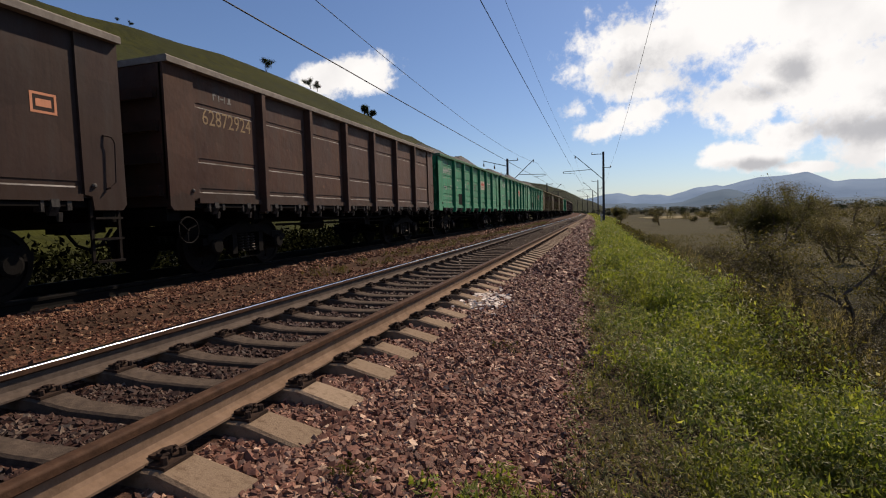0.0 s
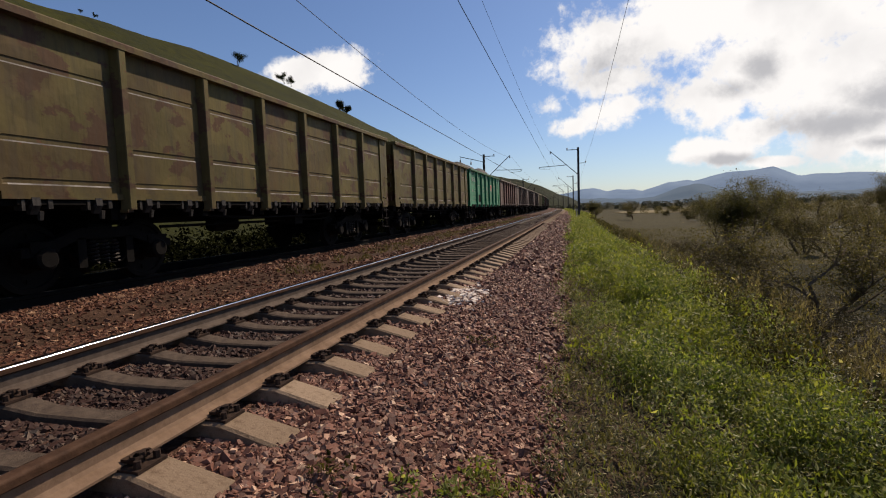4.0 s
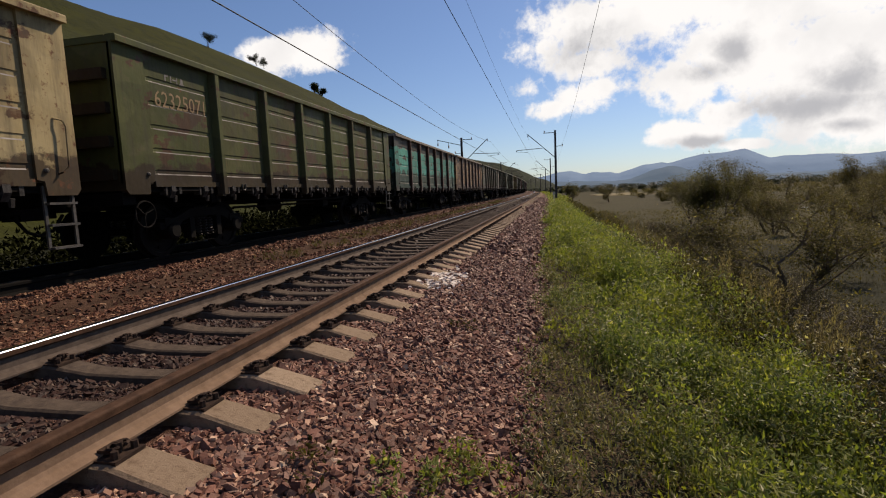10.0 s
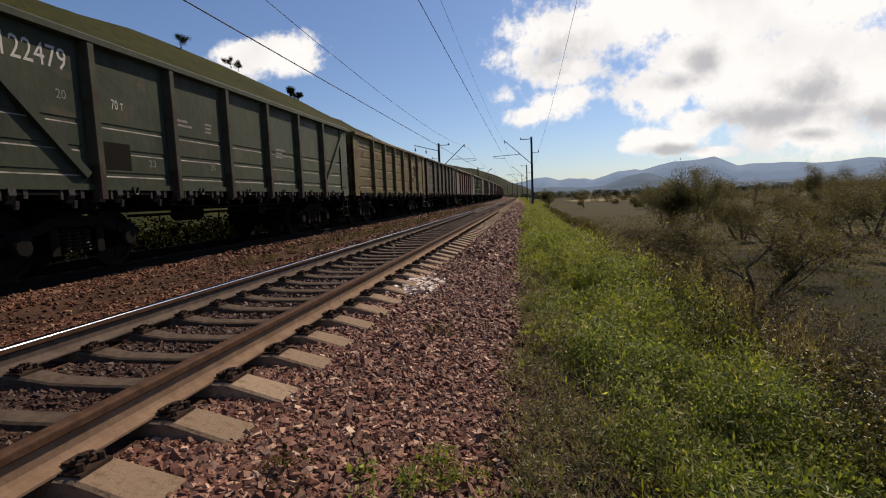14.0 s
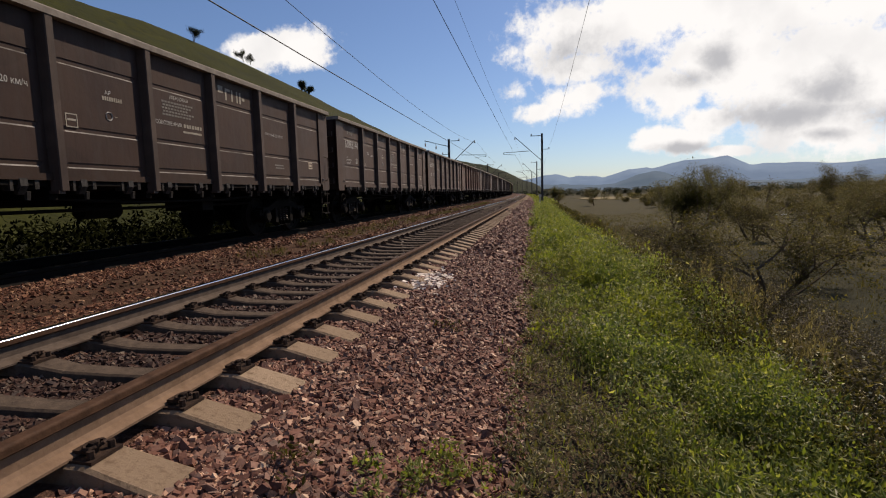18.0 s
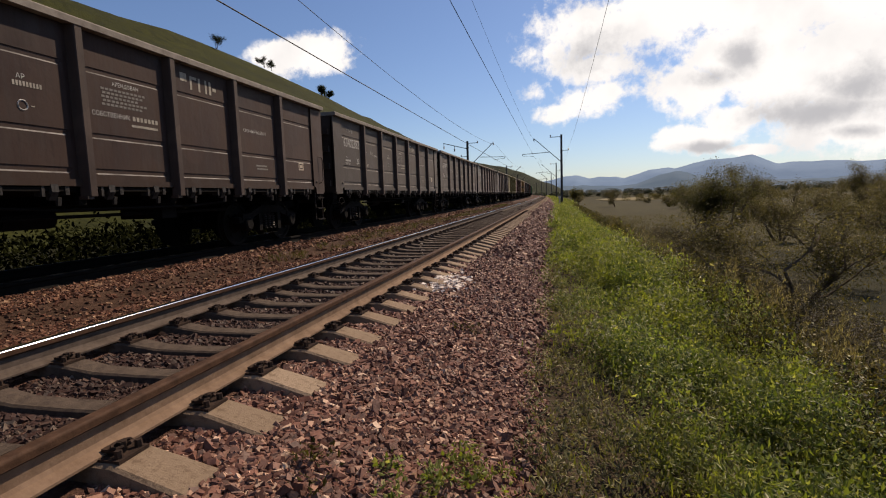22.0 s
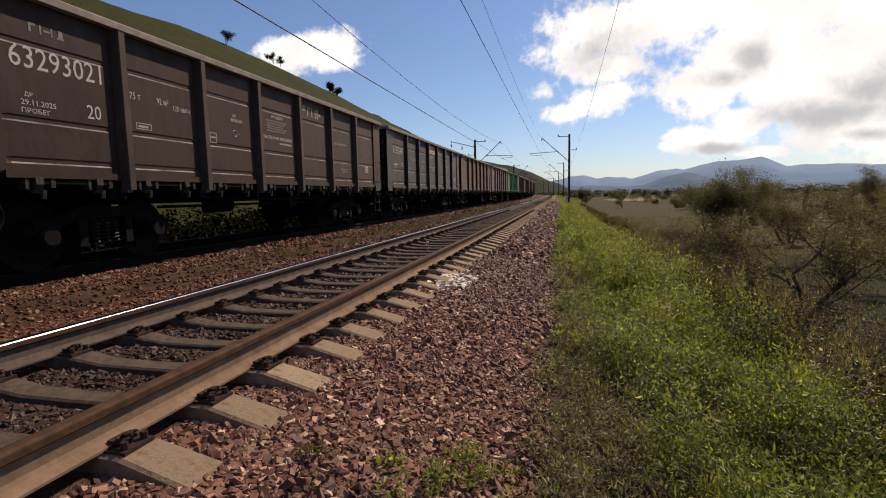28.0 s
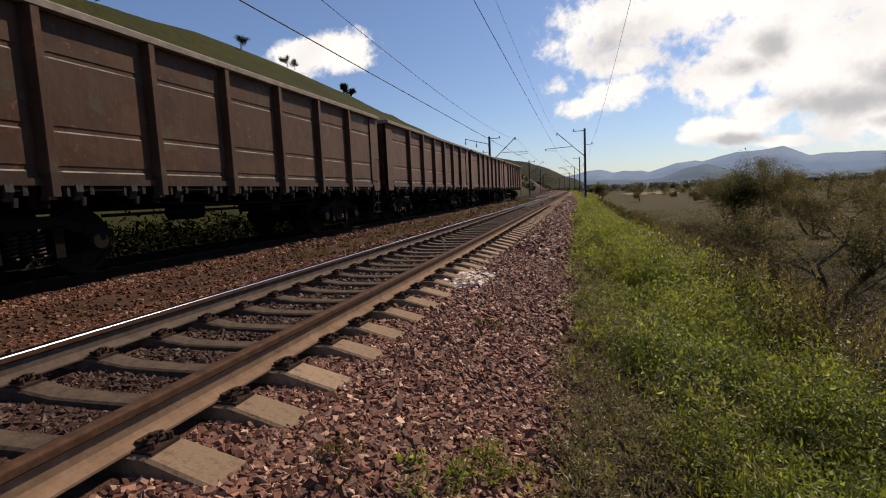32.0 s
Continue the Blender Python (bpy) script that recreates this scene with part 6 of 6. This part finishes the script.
def bush_thing(name, label, seed, h, spread, n_stems, n_leaves, leaf, material, group, trunk=0.03, fuzz=0.06):
    """A woody plant: an Empty with forked stems and a loose crown of leaves round their tips."""
    rng = np.random.default_rng(seed)
    rnd = random.Random(seed)
    root = tagged(new(name), label, "tree" if name == "tree" else "bush", group)
    bm, tips = bmesh.new(), []

    def grow(p, d, length, r, level):
        pts, q, dd = [p], p, d
        for _ in range(4):
            dd = (dd + Vector((rnd.gauss(0, 0.16), rnd.gauss(0, 0.16), rnd.gauss(0.03, 0.08)))).normalized()
            q = q + dd * length / 4
            pts.append(q)
            if level > 0 or (fuzz > 0.06 and len(pts) > 3):
                tips.append(q)
        if level > 1:
            pts = pts[::2]
        tube(bm, pts, [r * (1 - 0.5 * i / (len(pts) - 1)) for i in range(len(pts))], 5 if level == 0 and r > 0.05 else 3)
        if level < (3 if r > 0.002 else 2):
            for _ in range(rnd.choice((2, 3)) if level else 3):
                at_p = pts[rnd.choice((2, 3, 4) if len(pts) > 3 else (1, 2))]
                nd = (dd + Vector((rnd.gauss(0, 0.62), rnd.gauss(0, 0.62), rnd.gauss(0.12, 0.3)))).normalized()
                grow(at_p, nd, length * rnd.uniform(0.5, 0.75), r * 0.5, level + 1)

    for _ in range(n_stems):
        a = rnd.uniform(0, math.tau)
        grow(Vector((rnd.gauss(0, 0.08 * spread), rnd.gauss(0, 0.08 * spread), -0.15)), Vector((math.cos(a) * spread / h, math.sin(a) * spread / h, 1.0)).normalized(), h * 0.5, trunk, 0)
    part("trunk" if name == "tree" else "stalk" if name == "weed_clump" else "branch_work", bm, M_BARK, root)
    tip = np.array([t[:] for t in tips])
    k = rng.integers(0, len(tip), n_leaves)
    p = tip[k] + np.clip(rng.normal(0, fuzz * h, (n_leaves, 3)), -2 * fuzz * h, 2 * fuzz * h)
    p[:, 2] = np.maximum(p[:, 2], 0.08 * h)
    v, f = leaf_arrays(p, leaf * rng.uniform(0.6, 1.4, n_leaves), rng, 0.2, 0.32 if name == "weed_clump" else 0.55)
    mesh_np("crown" if name == "tree" else "foliage", v, f, material, root)
    return root


def plant(proto, x, y, s=1.0, turn=0.0, used=set()):
    m = pose(x + bend(y), y, ground_z(x + bend(y), y), 0, 0, turn)
    if proto.name not in used:
        used.add(proto.name)
        proto.scale = (s, s, s)
        proto.matrix_basis = m @ Matrix.Scale(s, 4)
        return proto
    ob = copy_thing(proto, m)
    ob.matrix_basis = m @ Matrix.Scale(s, 4)
    return ob


B = [bush_thing("bush", "dull green leafy bush on the embankment slope", 400 + i, 1.3, 0.8, 6, 3200, 0.05, M_FIELDTREE, "bushes on the slope", 0.018) for i in range(4)]
rr = random.Random(8)
for i in range(84):
    y = 4.5 + 66 * rr.random() ** 1.5
    plant(B[i % 4], rr.uniform(5.6, 8.6) + 0.02 * y, y, rr.uniform(0.7, 1.3), rr.uniform(0, 360))
for i, (x, y, k) in enumerate(((5.9, 6.8, 0.62), (6.3, 8.7, 0.66), (6.7, 11.0, 0.7), (5.75, 5.3, 0.55), (7.0, 13.4, 0.75), (6.2, 4.4, 0.6), (7.1, 16.5, 0.8), (5.6, 9.6, 0.5), (6.0, 12.4, 0.55))):
    plant(B[i % 4], x, y, k, 70 * i)
M_BROWNBUSH = leaf_mat("brown_bush_leaves", ((0.0, (0.028, 0.022, 0.012)), (0.6, (0.055, 0.043, 0.022)), (0.93, (0.085, 0.066, 0.034)), (0.96, (0.26, 0.22, 0.14)), (1.0, (0.34, 0.29, 0.19))), 0.4, None, 0.1)
BB = [bush_thing("bush", "brownish twiggy bush at the foot of the embankment", 480 + i, 1.9, 1.1, 7, 5200, 0.045, M_BROWNBUSH, "bushes at the foot of the bank", 0.02) for i in range(3)]
for i in range(40):
    y = 8.0 + 44 * rr.random() ** 1.1
    plant(BB[i % 3], rr.uniform(7.2, 10.0) + 0.06 * y, y, rr.uniform(0.5, 1.05), rr.uniform(0, 360))
WC = [bush_thing("weed_clump", "bright green leafy weed clump on the verge", 460 + i, 0.55, 0.75, 6, 2200, 0.034, M_WEED, "weed clumps on the verge", 0.006) for i in range(3)]
rr = random.Random(12)
for i in range(54):
    y = 2.2 + 16 * rr.random() ** 1.3
    plant(WC[i % 3], rr.uniform(3.0, 5.1), y, rr.uniform(0.55, 1.25), rr.uniform(0, 360))
TR = [bush_thing("tree", "small crooked tree with thin brownish leaves in the field", 420 + i, 4.2, 2.2, 2 + i % 2, 22000, 0.062, M_FIELDTREE, "trees in the field", 0.10) for i in range(3)]
for i, (x, y, s, a) in enumerate(((18.5, 62, 1.3, 20), (38, 108, 2.1, 60), (51, 92, 1.9, 200), (26, 70, 1.3, 100), (21, 47, 1.2, 310), (33, 60, 1.25, 10), (44, 75, 1.4, 75),
                                  (31, 47, 1.45, 222), (25, 39, 1.2, 45), (60, 110, 1.7, 150), (72, 105, 2.0, 5), (34, 130, 1.5, 330), (28, 34, 1.4, 190), (9, 150, 1.2, 77), (20, 150, 1.3, 120))):
    plant(TR[i % 3], x, y, s, a)
M_OLIVELEAF = leaf_mat("olive_tree_leaves", ((0.0, (0.034, 0.033, 0.014)), (0.6, (0.062, 0.058, 0.024)), (0.92, (0.095, 0.084, 0.036)), (1.0, (0.17, 0.15, 0.07))), 0.5, None, 0.08)
TB = [bush_thing("tree", "broad crooked tree with a loose olive crown below the embankment", 430 + i, 4.4, 3.0, 3, (17000, 30000)[i], 0.060, M_OLIVELEAF if i else M_FIELDTREE, "broad trees below the bank", 0.09) for i in range(2)]
for i, (x, y, s, a) in enumerate(((10.6, 18.6, 1.12, 140), (12.6, 38.0, 1.35, 40), (14.6, 26.5, 0.8, 260), (15.2, 43.5, 1.25, 200), (6.9, 128.0, 1.1, 33), (18.4, 34.0, 1.15, 120))):
    plant(TB[0 if i in (0, 2, 5) else 1], x, y, s, a)
HT = [bush_thing("tree", "lone dark tree on the crest of the hill", 440 + i, 8.0 if i < 2 else 5.0, 1.9 if i < 2 else 5.5, 2 if i < 2 else 6, 5200 if i < 2 else 9000, 0.30, M_TREE, "trees on the hill", 0.2, 0.08 if i < 2 else 0.11) for i in range(3)]
for i, (u, d, s) in enumerate(((-35.34, 258, 0.8), (-30.9, 292, 0.75), (-30.2, 296, 0.7), (-25.3, 352, 1.2), (-24.6, 360, 1.0), (-47.5, 203, 0.22), (-48.5, 200, 0.2))):
    a = radians(u)
    plant(HT[2 if i in (3, 4) else i % 2], EYE.x + d * math.sin(a) - bend(d * math.cos(a)), d * math.cos(a), s, 50 * i)


def far_wood(name, label, spots, h0, h1, leaf, per, material, seed):
    """Far trees as loose crowns of leaf clumps with short trunks, joined."""
    rng = np.random.default_rng(seed)
    ps = []
    for x, y in spots:
        h = rng.uniform(h0, h1)
        z = ground_z(x, y) if y < 1500 else -3.0
        q = np.clip(rng.normal(0, 0.9, (per, 3)), -1.2, 1.2) * np.array([0.28 * h, 0.28 * h, 0.24 * h]) * rng.uniform(0.6, 1.1)
        q[:, 2] = np.abs(q[:, 2] + 0.35 * h)
        ps.append(q + np.array([x, y, z]))
    p = np.concatenate(ps)
    v, f = leaf_arrays(p, leaf * rng.uniform(0.6, 1.4, len(p)), rng, 0.2, 0.8)
    return tagged(mesh_np(name, v, f, material), label, "woods", kind="stuff")


rr = random.Random(21)
far_wood("far_woods", "dark line of trees across the far field", [(10 + 420 * rr.random() ** 1.2, rr.uniform(330, 620)) for _ in range(230)], 5, 11, 0.62, 480, M_TREE, 31)
far_wood("field_hedges", "brown green hedges and thickets in the field", [(rr.uniform(30, 150), rr.uniform(120, 300)) for _ in range(90)], 3, 6, 0.30, 520, M_FIELDTREE, 32)
far_wood("near_thickets", "dark thickets across the low field", [(rr.uniform(24, 90), rr.uniform(60, 130)) for _ in range(70)], 2.0, 4.5, 0.17, 900, M_FIELDTREE, 33)
far_wood("trackside_woods", "woods along the far end of the railway", [(bend(min(y, 800)) + rr.choice((-1, 1)) * rr.uniform(14, 40), y) for y in [rr.uniform(380, 900) for _ in range(120)]], 4, 9, 0.6, 400, M_TREE, 34)

# ---- small pale patches in the fields ----
M_STRAW = ground_mat("straw_field", (0.15, 0.12, 0.06), (0.19, 0.16, 0.085), (0.12, 0.10, 0.05), 0.08, 1.0)
M_WATER = (lambda m: m.end((0.02, 0.03, 0.03), 0.06, m.noise(1.5, 3), 0.1, 0.01))(Mat("still_water"))


def patch(name, label, x0, x1, y0, y1, material, category):
    bm = bmesh.new()
    rnd = random.Random(int(x0 * 7 + y0))
    ring = []
    for k in range(28):
        a = k * math.tau / 28
        f = rnd.uniform(0.8, 1.05)
        x, y = (x0 + x1) / 2 + (x1 - x0) / 2 * math.cos(a) * f, (y0 + y1) / 2 + (y1 - y0) / 2 * math.sin(a) * f
        ring.append((x, y))
    z = max(ground_z(x, y) for x, y in ring) + 0.06
    top, low = [bm.verts.new((x, y, z)) for x, y in ring], [bm.verts.new((x, y, z - 0.7)) for x, y in ring]
    bm.faces.new(top)
    for k in range(28):
        bm.faces.new((low[k], low[(k + 1) % 28], top[(k + 1) % 28], top[k]))
    return tagged(part(name, bm, material), label, category, kind="structure")


patch("straw_field", "pale stubble strip in the far field", 22, 62, 235, 330, M_STRAW, "field")
for x0, y0, w, d in ((29, 82, 4, 3), (35, 83, 6, 2.5), (44, 84, 3, 2), (50, 82, 9, 3), (62, 80, 5, 2.5)):
    patch("pond", "narrow strip of shining water in the field", x0, x0 + w, y0, y0 + d, M_WATER, "water")


# ---- motion of the train ----
SPEED = 18.0


# metres rolled at each full second
ROLLED = [-6.16, 12.17, 30.31, 47.94, 65.98, 84.00, 101.83, 120.05, 137.87, 156.09, 174.49, 192.22, 210.38, 228.60, 246.32, 264.38, 282.39, 300.23, 318.52, 336.02, 354.18, 372.44, 389.84, 408.01, 426.15, 443.67, 461.56, 479.38, 497.25, 515.08, 532.40, 550.53, 568.35]


def run(t):
    return float(np.interp(t, range(33), ROLLED))


def wagon_pose(n, t):
    y = PITCH * (n - 1) + 0.17 - run(t)
    return pose(TRACK2 + bend(y + LEN / 2), y, RAIL_TOP, 0, 0, bend_yaw(y + LEN / 2))


def motions():
    """Every wagon rolls towards and past the camera; its wheels turn while it is near."""
    for n, w in enumerate(WAGONS):
        walk(w, [(t, wagon_pose(n, t)) for t in range(33)])
    step = 1 / 30
    for w, ws, s in WHEELS:
        n = WAGONS.index(w)
        t_pass = (PITCH * (n - 1) + 2.0) / SPEED
        a, b = max(0.0, t_pass - 1.2), min(32.0, t_pass + 1.4)
        rows = [(0.0, pose(0, s, 0.475))]
        if b > a:
            k0, k1 = math.ceil(a * 30), math.floor(b * 30)
            turn = 0.0
            for k in range(k0, k1 + 1):
                if k > 0:
                    rows.append((k * step, pose(0, s, 0.475, turn)))
                turn += math.degrees(SPEED * step / 0.475)
        rows.append((32.0, pose(0, s, 0.475, turn if b > a else 0.0))) if rows[-1][0] < 32.0 else None
        walk(ws, rows)


motions()
